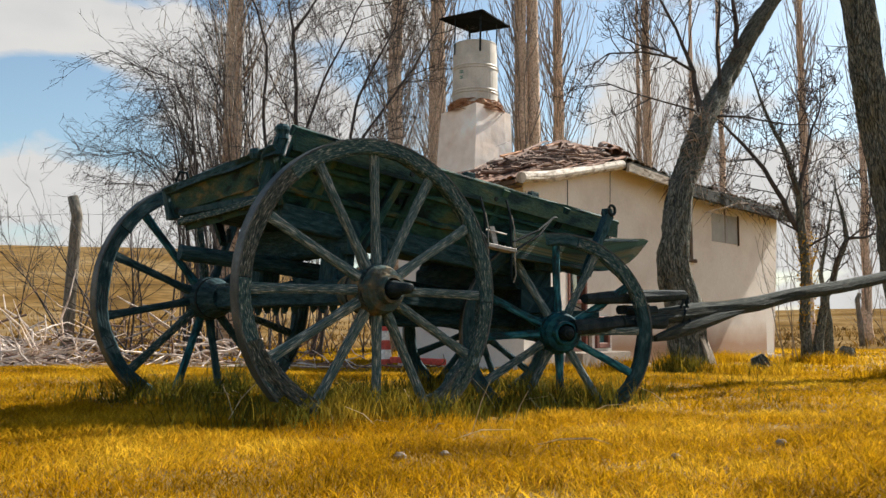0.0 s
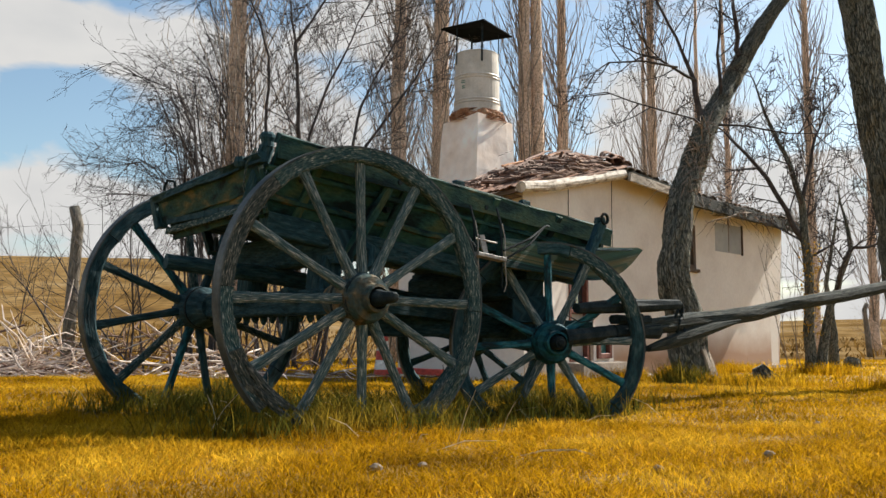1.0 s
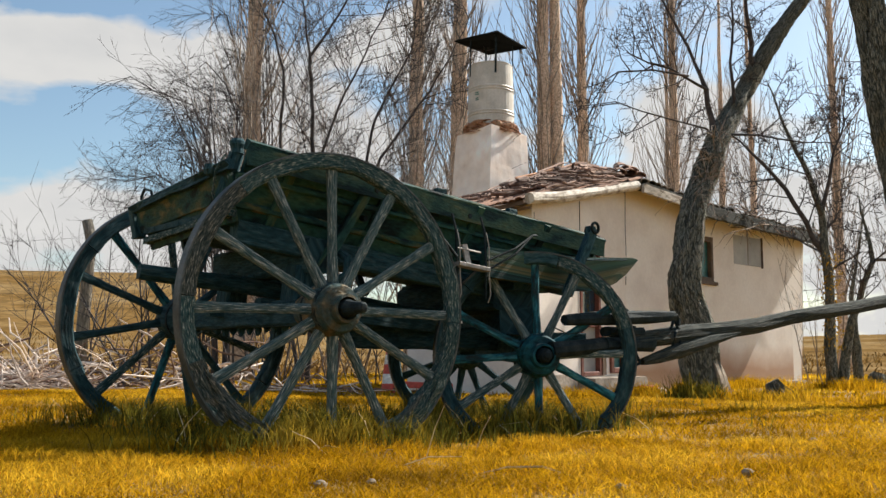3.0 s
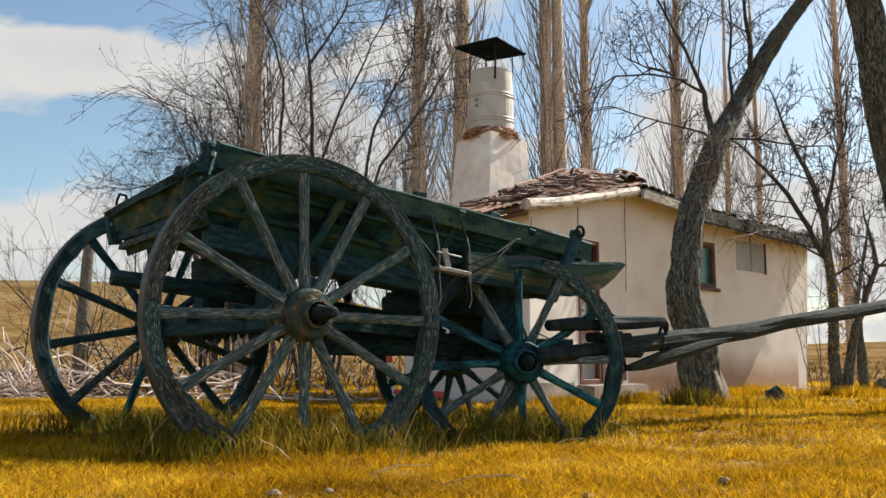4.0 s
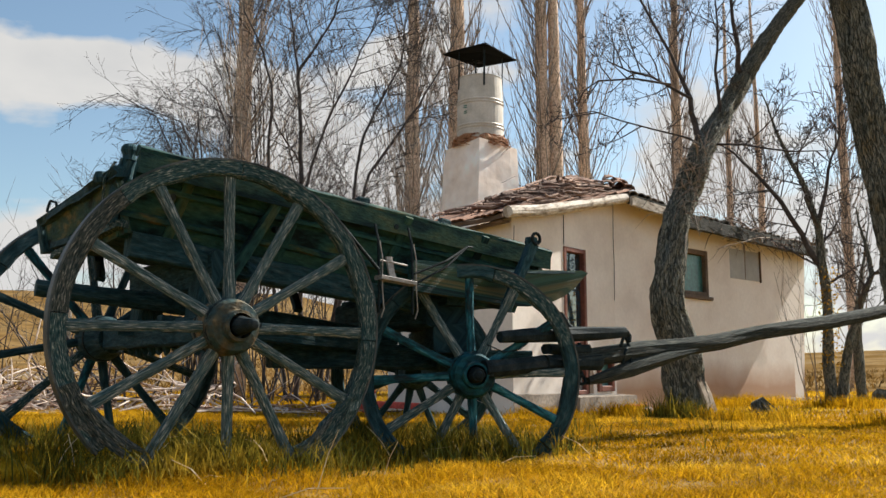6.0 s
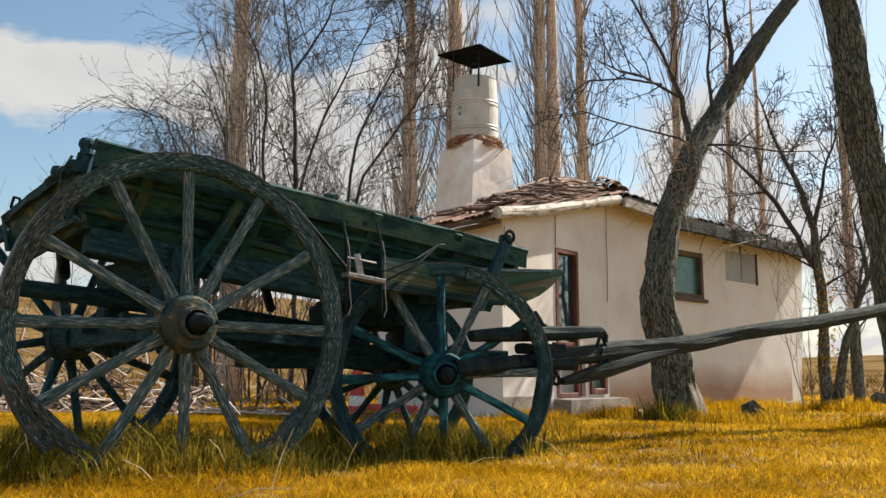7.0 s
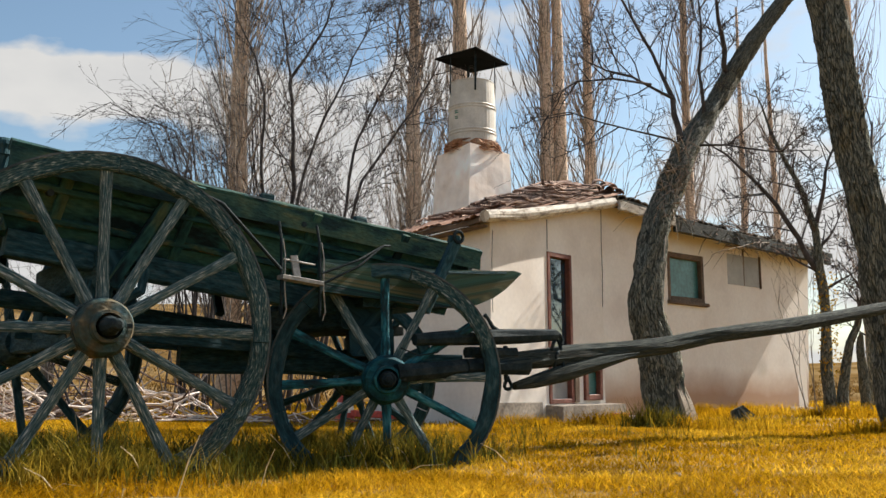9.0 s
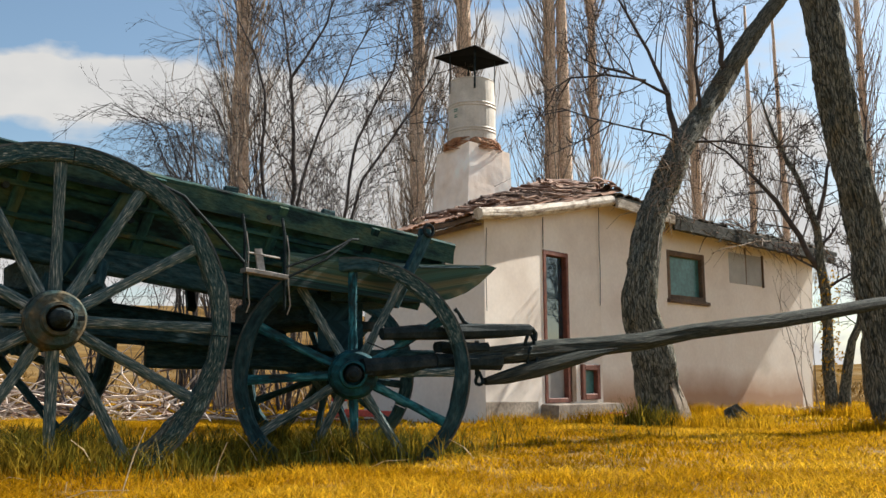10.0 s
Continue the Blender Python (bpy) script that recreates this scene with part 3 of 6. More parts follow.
def rotten_end(a0, a1, t0, t1, seed):
    """A swollen, splitting felloe end where the lowest part of the rim has rotted away."""
    rings = []
    for k in range(9):
        f = k / 8
        a = radians(a0 + (a1 - a0) * f)
        th = t0 + (t1 - t0) * f
        w = 0.036 - 0.006 * f
        ring = []
        for q, (r, z) in enumerate(((0.668 - th, -w), (0.668 - th * 0.5, -w), (0.666, -w), (0.666, w), (0.668 - th * 0.6, w + 0.008), (0.668 - th * 0.3, w), (0.668 - th, w))):
            j = 0.014 * noise.noise(Vector((f * 5, q * 2.3, seed)))
            ring.append(Vector(((r + j) * math.cos(a + j * 1.5 * f), (r + j) * math.sin(a + j * 1.5 * f), z + j * 0.6)))
        rings.append(ring)
    return Build().ring_strip(rings)


part("broken_felloe", rotten_end(-26, -57, 0.066, 0.09, 1.7), GREY_WOOD, right_rear, "swollen broken end of the wooden rim")
part("broken_felloe", rotten_end(200, 224, 0.065, 0.074, 4.2), BARE_WOOD, right_rear, "swollen broken end of the wooden rim")
make_wheel(0.675, 0.074, 0.122, wheel_pose(0.035, 1.62, 0.668, 180, 0), BLUE_DARK, BLUE_DARK, radians(20), "dark blue-grey large rear wheel", 2, [BLUE_DARK, BLUE_WOOD, GREY_WOOD, BLUE_DARK])
for a0, a1, r0, r1, z in ((203, 232, 0.615, 0.585, 0.03), (206, 238, 0.6, 0.56, 0.015), (212, 240, 0.63, 0.605, 0.034), (298, 322, 0.6, 0.585, 0.03)):
    pts = [((r0 + (r1 - r0) * k / 4) * math.cos(radians(a0 + (a1 - a0) * k / 4)), (r0 + (r1 - r0) * k / 4) * math.sin(radians(a0 + (a1 - a0) * k / 4)), z + 0.004 * math.sin(k * 2.0)) for k in range(5)]
    part("splinter", Build().tube(pts, [0.006, 0.016, 0.018, 0.014, 0.005], 5, wob=0.3), BARE_WOOD, right_rear, "split and frayed rim wood")
FRONT_TURN = -30.0
make_wheel(0.552, 0.064, 0.116, wheel_pose(1.347, 0.117, 0.474, FRONT_TURN), GREY_WOOD, BLUE_HUB, radians(2), "blue painted small front wheel", 3, [SPOKE_WOOD, BLUE_WOOD, SPOKE_WOOD, BLUE_WOOD, SPOKE_WOOD, BLUE_WOOD, BLUE_WOOD, SPOKE_WOOD], [GREY_WOOD, BLUE_DARK, BLUE_DARK, BLUE_DARK, BLUE_DARK, BLUE_DARK])
FL = (Vector((0.25, 6.25, 0)) - Vector((-0.283, 4.065, 0)))
make_wheel(0.515, 0.07, 0.114, wheel_pose(FL.dot(CX), FL.dot(CY), 0.49, 180 + FRONT_TURN), DARK_WOOD, DARK_WOOD, radians(9), "dark small front wheel", 4)


def top_z(x, s):
    return 1.372 - 0.0996 * (x + 0.34) - (0.13 if s > 0 else 0.0)


def side_point(x, v, s, out=0.0):
    """On a flared side: v 0 at the floor, 1 at the rail; s -1 and 1 for the two sides."""
    half = 0.32 + 0.23 * v + out + (0.045 if s > 0 else 0.0)
    zt = top_z(x, s)
    return Vector((x, MID + s * half, zt - 0.36 * (1 - v) - (0.0 if s < 0 else -0.1 * (1 - v))))


def board_along(x0, x1, v0, v1, s, th, segs=8, out=0.0, wav=0.006):
    b = Build()
    rings = []
    for i in range(segs + 1):
        x = x0 + (x1 - x0) * i / segs
        j = wav * noise.noise(Vector((x * 3, v0 * 7, s)))
        lo, hi = side_point(x, v0, s, out), side_point(x, v1, s, out)
        nrm = Vector((0, s * 0.85, -0.52)).normalized() * th
        rings.append([lo + Vector((0, j, j)), lo + nrm + Vector((0, j, j)), hi + nrm + Vector((0, j, j * 0.5)), hi + Vector((0, j, j * 0.5))])
    return b.ring_strip(rings)


for s, mat in ((-1, GREEN_WOOD), (1, DARK_WOOD)):
    part("side_board", board_along(-0.33, 1.96, 0.66, 0.97, s, 0.026), mat, wagon)
    part("side_board", board_along(-0.335, 1.93, 0.335 if s < 0 else 0.43, 0.655, s, 0.024), mat, wagon)
    if s < 0:
        part("side_board", board_along(-0.34, 1.9, 0.12, 0.33, s, 0.026), mat, wagon)
    part("rail", Build().beam(side_point(-0.335, 1.0, s), side_point(2.0, 1.0, s), 0.05, 0.045, (0, s * 0.4, 1), segs=14, wob=0.01), CAMO_WOOD, wagon, "top rail with chipped green paint")
    for x in (-0.1, 0.42, 1.0, 1.5):
        part("rib", Build().beam(side_point(x - 0.05, -0.1, s, 0.03), side_point(x, 1.0, s, 0.032), 0.045, 0.03, (0, s, 0), segs=3, wob=0.004), mat, wagon)
for x0, x1, v, mat in ((-0.36, 1.92, 0.645, GREEN_WOOD), (-0.36, 1.86, 0.33, CAMO_WOOD)):
    lath = [side_point(x0 + (x1 - x0) * k / 16, v + 0.02 * noise.noise(Vector((k * 0.9, v * 9, 4))), -1, 0.036) for k in range(17)]
    part("side_lath", Build().tube(lath, [0.017 + 0.006 * noise.noise(Vector((k * 1.3, v, 2))) for k in range(17)], 6, wob=0.2), mat, wagon, "warped ledge strip along the side")
strip = []
for k in range(21):
    x = -0.335 + 2.325 * k / 20
    j = 0.006 * noise.noise(Vector((x * 2.7, 5.1, 2.2)))
    lo, hi = side_point(x, 0.745, -1, 0.078 + j), side_point(x, 0.985, -1, 0.03 + j)
    strip.append([lo, hi, hi + Vector((0, 0.022, -0.004)), lo + Vector((0, 0.022, 0.004))])
part("top_board", Build().ring_strip(strip), TOP_GREEN, wagon, "upper side plank tilted to the sky, dull green")
for k in range(6):
    y0 = MID - 0.34 + k * 0.138
    part("floor_board", Build().beam((-0.36, y0 + 0.06, 1.095), (1.9, y0 + 0.06, 0.865), 0.132, 0.03, segs=4, wob=0.004), DARK_WOOD, wagon)

for p0, p1, hh in (((-0.335, 0.31, 1.105), (-0.31, 1.24, 1.062), 0.112), ((-0.372, 0.262, 1.212), (-0.345, 1.3, 1.157), 0.118)):
    part("tail_board", Build().beam(p0, p1, 0.028, hh, (-0.27, 0, 0.96), segs=10, wob=0.008), CAMO_WOOD, wagon, "tail board with patchy green and ochre paint")
part("tail_rail", Build().beam((-0.40, 0.22, 1.28), (-0.37, 1.345, 1.215), 0.05, 0.045, segs=16, wob=0.028), DARK_WOOD, wagon)
part("tail_sill", Build().beam((-0.35, 0.30, 1.085), (-0.325, 1.25, 1.05), 0.05, 0.032, segs=4, wob=0.008), GREY_WOOD, wagon)
post = Build().beam((-0.385, 0.35, 1.1), (-0.345, 0.276, 1.345), 0.06, 0.062, (1, 0, 0), segs=4, wob=0.01, ch=0.3)
post.lathe([(0.0, -0.02), (0.03, -0.01), (0.027, 0.01), (0.029, 0.018), (0.035, 0.03), (0.034, 0.044), (0.024, 0.056), (0.0, 0.06)], Matrix.Translation((-0.343, 0.274, 1.352)), n=12)
part("tail_post", post, DARK_WOOD, wagon, "slanting tail post")
part("corner_post", Build().beam((-0.343, 1.318, 1.07), (-0.365, 1.34, 1.235), 0.05, 0.06, (1, 0, 0), segs=3, wob=0.006), DARK_WOOD, wagon)

# bolsters, axles, reach poles and tongue
part("rear_axle", Build().beam((0, 0.1, 0.665), (0.03, 1.52, 0.665), 0.1, 0.12, segs=6, wob=0.006), DARK_WOOD, wagon)
part("rear_bolster", Build().beam((0.1, 0.3, 0.93), (0.1, 1.25, 0.93), 0.12, 0.16, segs=6, wob=0.008), DARK_WOOD, wagon)
for y in (0.42, 1.08):
    part("bolster_block", Build().beam((0.06, y, 0.7), (0.08, y, 0.88), 0.14, 0.12, (1, 0, 0), wob=0.005), DARK_WOOD, wagon)
part("perch", Build().tube([(-0.5, 0.92, 0.862), (0.0, 0.86, 0.82), (0.7, 0.78, 0.74), (1.3, 0.75, 0.66)], [0.038, 0.045, 0.045, 0.045], 9, wob=0.15), DARK_WOOD, wagon, "dark perch pole")
for y in (0.5, 1.0):
    part("reach", Build().beam((-0.1, y, 0.7), (1.25, MID + (y - MID) * 0.5, 0.62), 0.05, 0.07, segs=4, wob=0.006), DARK_WOOD, wagon)
FD = Vector((math.cos(radians(FRONT_TURN)), math.sin(radians(FRONT_TURN)), 0))
FS = Vector((-FD.y, FD.x, 0))
F0 = Vector((1.608, 0.689, 0))


def fpt(a, b, z):
    p = F0 + FD * a + FS * b
    return (p.x, p.y, z)


part("front_axle", Build().beam(fpt(0, -0.62, 0.505), fpt(0, 0.62, 0.495), 0.09, 0.11, segs=6, wob=0.006), DARK_WOOD, wagon)
part("front_bolster", Build().beam(fpt(0, -0.5, 0.66), fpt(0, 0.5, 0.66), 0.22, 0.15, segs=4, wob=0.008), DARK_WOOD, wagon)
part("upper_bolster", Build().beam((1.36, 0.3, 0.79), (1.36, 1.15, 0.79), 0.3, 0.15, segs=4, wob=0.008), DARK_WOOD, wagon)
for q in (-0.2, 0.2):
    part("hound", Build().beam(fpt(-0.55, q, 0.57), fpt(0.5, q * 0.6, 0.57), 0.055, 0.07, segs=4, wob=0.006), DARK_WOOD, wagon)


def cart_pt(p):
    q = Vector((p[0] + 0.283, p[1] - 4.065, 0))
    return Vector((q.dot(CX), q.dot(CY), p[2]))


part("tongue_root", Build().beam(cart_pt((0.7, 4.94, 0.5)), cart_pt((1.3, 5.41, 0.56)), 0.08, 0.08, segs=5, wob=0.01, ch=0.3), IRON, wagon)
pts = [(1.14, 5.285, 0.55), (1.55, 5.62, 0.60), (1.8, 5.82, 0.625), (2.1, 6.06, 0.665), (2.4, 6.31, 0.73), (2.7, 6.55, 0.775), (3.0, 6.80, 0.815), (3.4, 7.13, 0.885), (3.9, 7.54, 0.98), (4.5, 8.0, 1.06)]
pole = Build().tube([cart_pt(p) for p in pts], [0.045, 0.055, 0.054, 0.05, 0.047, 0.05, 0.046, 0.045, 0.042, 0.036], 10, wob=0.25)
part("tongue", pole, POLE_WOOD, wagon, "long grey wooden draught pole")
stub = Build().tube([cart_pt(p) for p in ((1.24, 5.34, 0.44), (1.34, 5.42, 0.462), (1.5, 5.54, 0.508), (1.7, 5.68, 0.56), (1.92, 5.8, 0.61))], [0.02, 0.036, 0.044, 0.036, 0.01], 8, wob=0.25)
part("tongue_brace", stub, POLE_WOOD, wagon, "split dark brace under the draught pole")
part("swingletree", Build().tube([cart_pt(p) for p in ((0.78, 5.0, 0.66), (0.95, 5.12, 0.672), (1.1, 5.25, 0.68), (1.3, 5.4, 0.692), (1.46, 5.5, 0.70))], [0.03, 0.036, 0.04, 0.036, 0.028], 8, wob=0.15), IRON, wagon, "dark swingletree bar")

# front stake, step irons and nose boards
fp = Build().beam((1.53, 0.06, 0.80), (1.70, 0.03, 1.15), 0.05, 0.05, (0, 1, 0), segs=4, wob=0.008)
part("front_stake", fp, DARK_WOOD, wagon, "leaning front stake with an iron ring")
for s in (-1, 1):
    # lower side plank that runs out into an upturned spoon-shaped point
    back = 1.0 if s < 0 else 1.45
    poly = [(back, 0.085), (1.4, 0.06), (1.62, 0.042), (1.8, 0.046), (1.92, 0.066), (2.03, 0.106), (2.12, 0.16), (2.19, 0.215), (2.235, 0.252), (2.18, 0.262), (2.05, 0.252), (1.9, 0.245), (1.7, 0.232), (back, 0.235)]
    m = Matrix.Translation((0, MID + s * 0.575, 0.79)) @ Matrix(((1, 0, 0, 0), (0, 0, s * 1.0, 0), (0, 1, 0, 0), (0, 0, 0, 1)))
    part("nose_board", Build().prism(poly, m, 0.05), CAMO_WOOD, wagon, "lower side plank with an upturned point")
    cap_edge = Build().beam((1.5, MID + s * 0.6, 0.995), (2.12, MID + s * 0.6, 1.036), 0.06, 0.014, segs=3, wob=0.004)
    part("nose_cap", cap_edge, DARK_WOOD, wagon)
part("front_board", Build().beam((1.95, 0.22, 1.05), (1.95, 1.28, 1.05), 0.03, 0.2, segs=4, wob=0.006), GREEN_WOOD, wagon)
for x in (0.79, 0.985):
    part("step_rod", Build().tube([(x, 0.155, 1.18), (x, 0.128, 1.1), (x, 0.118, 0.93), (x + 0.004, 0.125, 0.76)], 0.007, 6), IRON, wagon)
part("step_plate", Build().beam((0.78, 0.112, 0.925), (0.985, 0.112, 0.905), 0.06, 0.02), PALE_IRON, wagon, "pale metal step plate")
part("step_tongue", Build().beam((0.875, 0.13, 0.93), (0.865, 0.15, 1.03), 0.035, 0.012, (0, 1, 0)), PALE_IRON, wagon)
part("step_pin", Build().tube([(0.81, 0.14, 1.01), (0.97, 0.14, 0.995)], 0.005, 5), PALE_IRON, wagon)
part("stay_rod", Build().tube([(0.42, 0.14, 1.26), (0.5, 0.11, 1.22), (0.78, 0.11, 0.96)], 0.008, 6), IRON, wagon)
for dz in (0.0, 0.05):
    part("stay_strap", Build().tube([(0.99, 0.11, 0.955 - dz), (1.18, 0.1, 1.03 - dz * 0.6), (1.34, 0.13, 1.115), (1.39, 0.15, 1.12)], 0.006, 5), IRON, wagon)
# thin pale wires added beside the step rods for the light on them
for x in (0.8, 0.998):
    part("step_wire", Build().tube([(x, 0.13, 1.1), (x + 0.004, 0.112, 1.02), (x + 0.001, 0.108, 0.88), (x + 0.014, 0.112, 0.78), (x + 0.004, 0.12, 0.74)], 0.0034, 5), PALE_IRON, wagon, "pale wire added as the highlight on the step rod")
scraps = random.Random(6)
for k in range(11):
    # clods and scraps of bark hanging under the rear axle
    y, dz = 0.3 + 0.085 * k, scraps.uniform(0.025, 0.05)
    part("hanging_scrap", Build().tube([(0.03, y, 0.61), (0.035, y + 0.008, 0.61 - dz * 0.6), (0.03, y + 0.004, 0.61 - dz)], [0.022, 0.017, 0.008], 6, wob=0.3), DARK_WOOD, wagon)
for x, v in ((0.34, 0.86), (0.33, 0.5), (0.93, 0.84), (1.43, 0.82), (-0.17, 0.6)):
    p = side_point(x, v, -1, 0.05)
    part("rib_bolt", Build().tube([p + Vector((0, 0.02, 0)), p + Vector((0, -0.012, -0.004))], [0.016, 0.014], 7), IRON, wagon, "rusty bolt head")
# small irons: ring on the front stake, tail hook, loose wires
part("stake_ring", Build().tube([(1.70 + 0.028 * math.cos(a), 0.0, 1.175 + 0.028 * math.sin(a)) for a in [2 * math.pi * k / 12 for k in range(13)]], 0.009, 6), IRON, wagon, "iron ring")
part("stake_head", Build().lathe([(0.0, 0.0), (0.03, 0.0), (0.036, 0.02), (0.03, 0.045), (0.0, 0.05)], Matrix.Translation((1.70, 0.035, 1.14)), 10), DARK_WOOD, wagon)
part("tail_hook", Build().tube([(-0.37, 1.085, 1.21), (-0.38, 1.1, 1.285), (-0.39, 1.16, 1.3), (-0.39, 1.195, 1.27), (-0.39, 1.2, 1.25)], 0.007, 6), IRON, wagon, "bent iron hook")
part("tail_knob", Build().lathe([(0.0, -0.03), (0.025, -0.02), (0.033, 0.0), (0.025, 0.025), (0.0, 0.03)], Matrix.Translation((-0.42, 0.37, 1.275)), 10), DARK_WOOD, wagon)
part("tail_rope", Build().tube([(-0.40, 0.27, 1.33), (-0.43, 0.3, 1.26), (-0.42, 0.34, 1.17), (-0.38, 0.37, 1.08)], 0.006, 5), GREY_WOOD, wagon, "thin frayed cord")
for x in (0.15, 0.75, 1.25):
    part("rail_cleat", Build().beam(side_point(x, 1.0, -1) + Vector((-0.03, 0, 0.03)), side_point(x, 1.0, -1) + Vector((0.03, 0, 0.027)), 0.035, 0.03, wob=0.006), DARK_WOOD, wagon)
part("bolt", Build().tube([(-0.22, 0.95, 1.0), (-0.22, 0.95, 0.93)], 0.012, 6), IRON, wagon)
# hooked braces seen between the wheels
part("hoop_iron", Build().tube([(0.2, 0.34, 0.98), (0.22, 0.24, 0.92), (0.2, 0.22, 0.84), (0.12, 0.3, 0.78)], 0.022, 7), DARK_WOOD, wagon)
part("inner_brace", Build().beam((0.1, 0.3, 0.86), (0.34, 0.2, 1.3), 0.045, 0.05, (0, 1, 0), segs=3, wob=0.006), GREEN_WOOD, wagon)
part("side_sill", Build().beam((-0.3, 0.37, 1.015), (1.35, 0.39, 0.83), 0.07, 0.11, segs=8, wob=0.01), DARK_WOOD, wagon)
part("lower_beam", Build().beam((0.6, 0.8, 0.575), (1.5, 0.6, 0.565), 0.12, 0.13, segs=4, wob=0.008), DARK_WOOD, wagon)
part("turntable", Build().lathe([(0.0, -0.02), (0.2, -0.02), (0.2, 0.02), (0.0, 0.02)], Matrix.Translation((F0.x, F0.y, 0.735)), 20), IRON, wagon)
part("king_bolster", Build().beam((1.38, 0.22, 0.86), (1.38, 1.2, 0.86), 0.2, 0.07, segs=4, wob=0.008), DARK_WOOD, wagon)
part("chain", Build().tube([cart_pt(p) for p in ((0.72, 4.95, 0.62), (0.80, 5.0, 0.585), (0.88, 5.06, 0.60), (0.93, 5.1, 0.64))], 0.0035, 5), IRON, wagon, "short slack chain")
# tongue block, pin, lever, hanging ring and hook
part("tongue_block", Build().beam(cart_pt((1.0, 5.17, 0.535)), cart_pt((1.3, 5.41, 0.535)), 0.1, 0.075, segs=3, wob=0.008, ch=0.3), IRON, wagon)
part("tongue_clamp", Build().beam(cart_pt((1.02, 5.19, 0.605)), cart_pt((1.24, 5.365, 0.605)), 0.08, 0.05, segs=3, wob=0.008, ch=0.3), IRON, wagon)
part("pin", Build().tube([cart_pt((1.2, 5.33, 0.47)), cart_pt((1.2, 5.33, 0.64))], 0.012, 6), IRON, wagon)
part("lever", Build().tube([cart_pt(p) for p in ((1.2, 5.33, 0.69), (1.14, 5.28, 0.73), (1.115, 5.26, 0.775), (1.10, 5.25, 0.79))], [0.014, 0.011, 0.009, 0.012], 6), IRON, wagon)


def ring_at(p, r, tilt, name):
    c = cart_pt(p)
    pts = [c + Vector((r * 0.6 * math.cos(a), 0.01 * math.sin(2 * a), r * math.sin(a))) for a in [2 * math.pi * k / 12 for k in range(13)]]
    part(name, Build().tube(pts, 0.009, 6), IRON, wagon, "iron link")


ring_at((1.21, 5.335, 0.455), 0.03, 0, "link")
ring_at((1.46, 5.5, 0.63), 0.055, 0, "link")
ring_at((1.47, 5.5, 0.565), 0.05, 0, "link")
part("swingletree_hook", Build().tube([cart_pt(p) for p in ((1.42, 5.47, 0.70), (1.475, 5.515, 0.705), (1.49, 5.53, 0.68), (1.485, 5.52, 0.65))], 0.013, 6), IRON, wagon, "iron end hook")


# ---- the hut ----
HA, HB, HE = Vector((0.97, 10.6, 0)), Vector((2.33, 12.45, 0)), Vector((5.95, 16.35, 0))


def wall(name, P, Q, top0, top1, th, openings, label, mat, floor=-0.15, flare=0.0):
    """A wall of thickness th behind the line P Q (to its left), with openings (u0, u1, z0, z1) through it."""
    d = (Q - P)
    L = d.length
    d.normalize()
    inn = Vector((-d.y, d.x, 0))
    b = Build()
    us = sorted({0.0, L, *[u for o in openings for u in o[:2]]})

    def block(u0, u1, z0a, z0b, z1a, z1b):
        c = [P + d * u0, P + d * u1, P + d * u1 + inn * th, P + d * u0 + inn * th]
        zs0, zs1 = (z0a, z0b, z0b, z0a), (z1a, z1b, z1b, z1a)
        e = d * (flare if abs(u1 - L) < 1e-6 and z1a > 1.5 else 0.0)
        hi = [c[0], c[1] + e, c[2] + e, c[3]]
        b.hexa([(*p.xy, z) for p, z in zip(c, zs0)], [(*p.xy, z) for p, z in zip(hi, zs1)])

    def top(u):
        return top0 + (top1 - top0) * u / L

    for u0, u1 in zip(us, us[1:]):
        holes = sorted((o for o in openings if o[0] <= u0 + 1e-6 and o[1] >= u1 - 1e-6), key=lambda o: o[2])
        z = floor
        for o in holes:
            block(u0, u1, z, z, o[2], o[2])
            z = o[3]
        block(u0, u1, z, z, top(u0), top(u1))
    ob = new(name, b.mesh(name, mat))
    return tagged(ob, label, "wall", kind="structure")


DOOR, SMALL = (1.07, 1.58, 0.21, 1.98), (1.8, 2.2, 0.24, 0.66)
WINDOW, VENT = (1.45, 2.37, 1.56, 2.25), (3.02, 3.94, 1.91, 2.35)
HD = HA + Vector((-0.807, 0.59, 0)) * 1.85
HIN = Vector((-0.733, 0.68, 0))
HF, HG = HE + HIN * 3.2, Vector((1.0, 15.4, 0))
wall_door = wall("wall_door", HA, HB, 2.2, 2.72, 0.3, [DOOR, SMALL], "cream plaster hut wall with a narrow door", PLASTER)
wall_window = wall("wall_window", HB, HE, 2.72, 2.6, 0.3, [WINDOW, VENT], "cream plaster hut wall with a square window, reddish at the foot", STAINED_PLASTER, flare=0.3)
wall("wall_end", HE, HF, 2.6, 2.9, 0.3, [], "cream plaster hut end wall", PLASTER)
wall("wall_back", HF, HG, 2.9, 3.3, 0.3, [], "plain hut back wall", PLASTER)
wall("wall_rear_side", HG, HD, 3.0, 2.0, 0.3, [], "plain hut side wall", PLASTER)
wall("wall_shaded", HD, HA, 2.03, 2.14, 0.3, [], "grey shaded plaster hut wall", PLASTER)
UA, UB = (HB - HA).normalized(), (HE - HB).normalized()
NA, NB = Vector((UA.y, -UA.x, 0)), Vector((UB.y, -UB.x, 0))


def on_a(u, z, out=0.0):
    p = HA + UA * u + NA * out
    return Vector((p.x, p.y, z))


def on_b(u, z, out=0.0):
    p = HB + UB * u + NB * out
    return Vector((p.x, p.y, z))


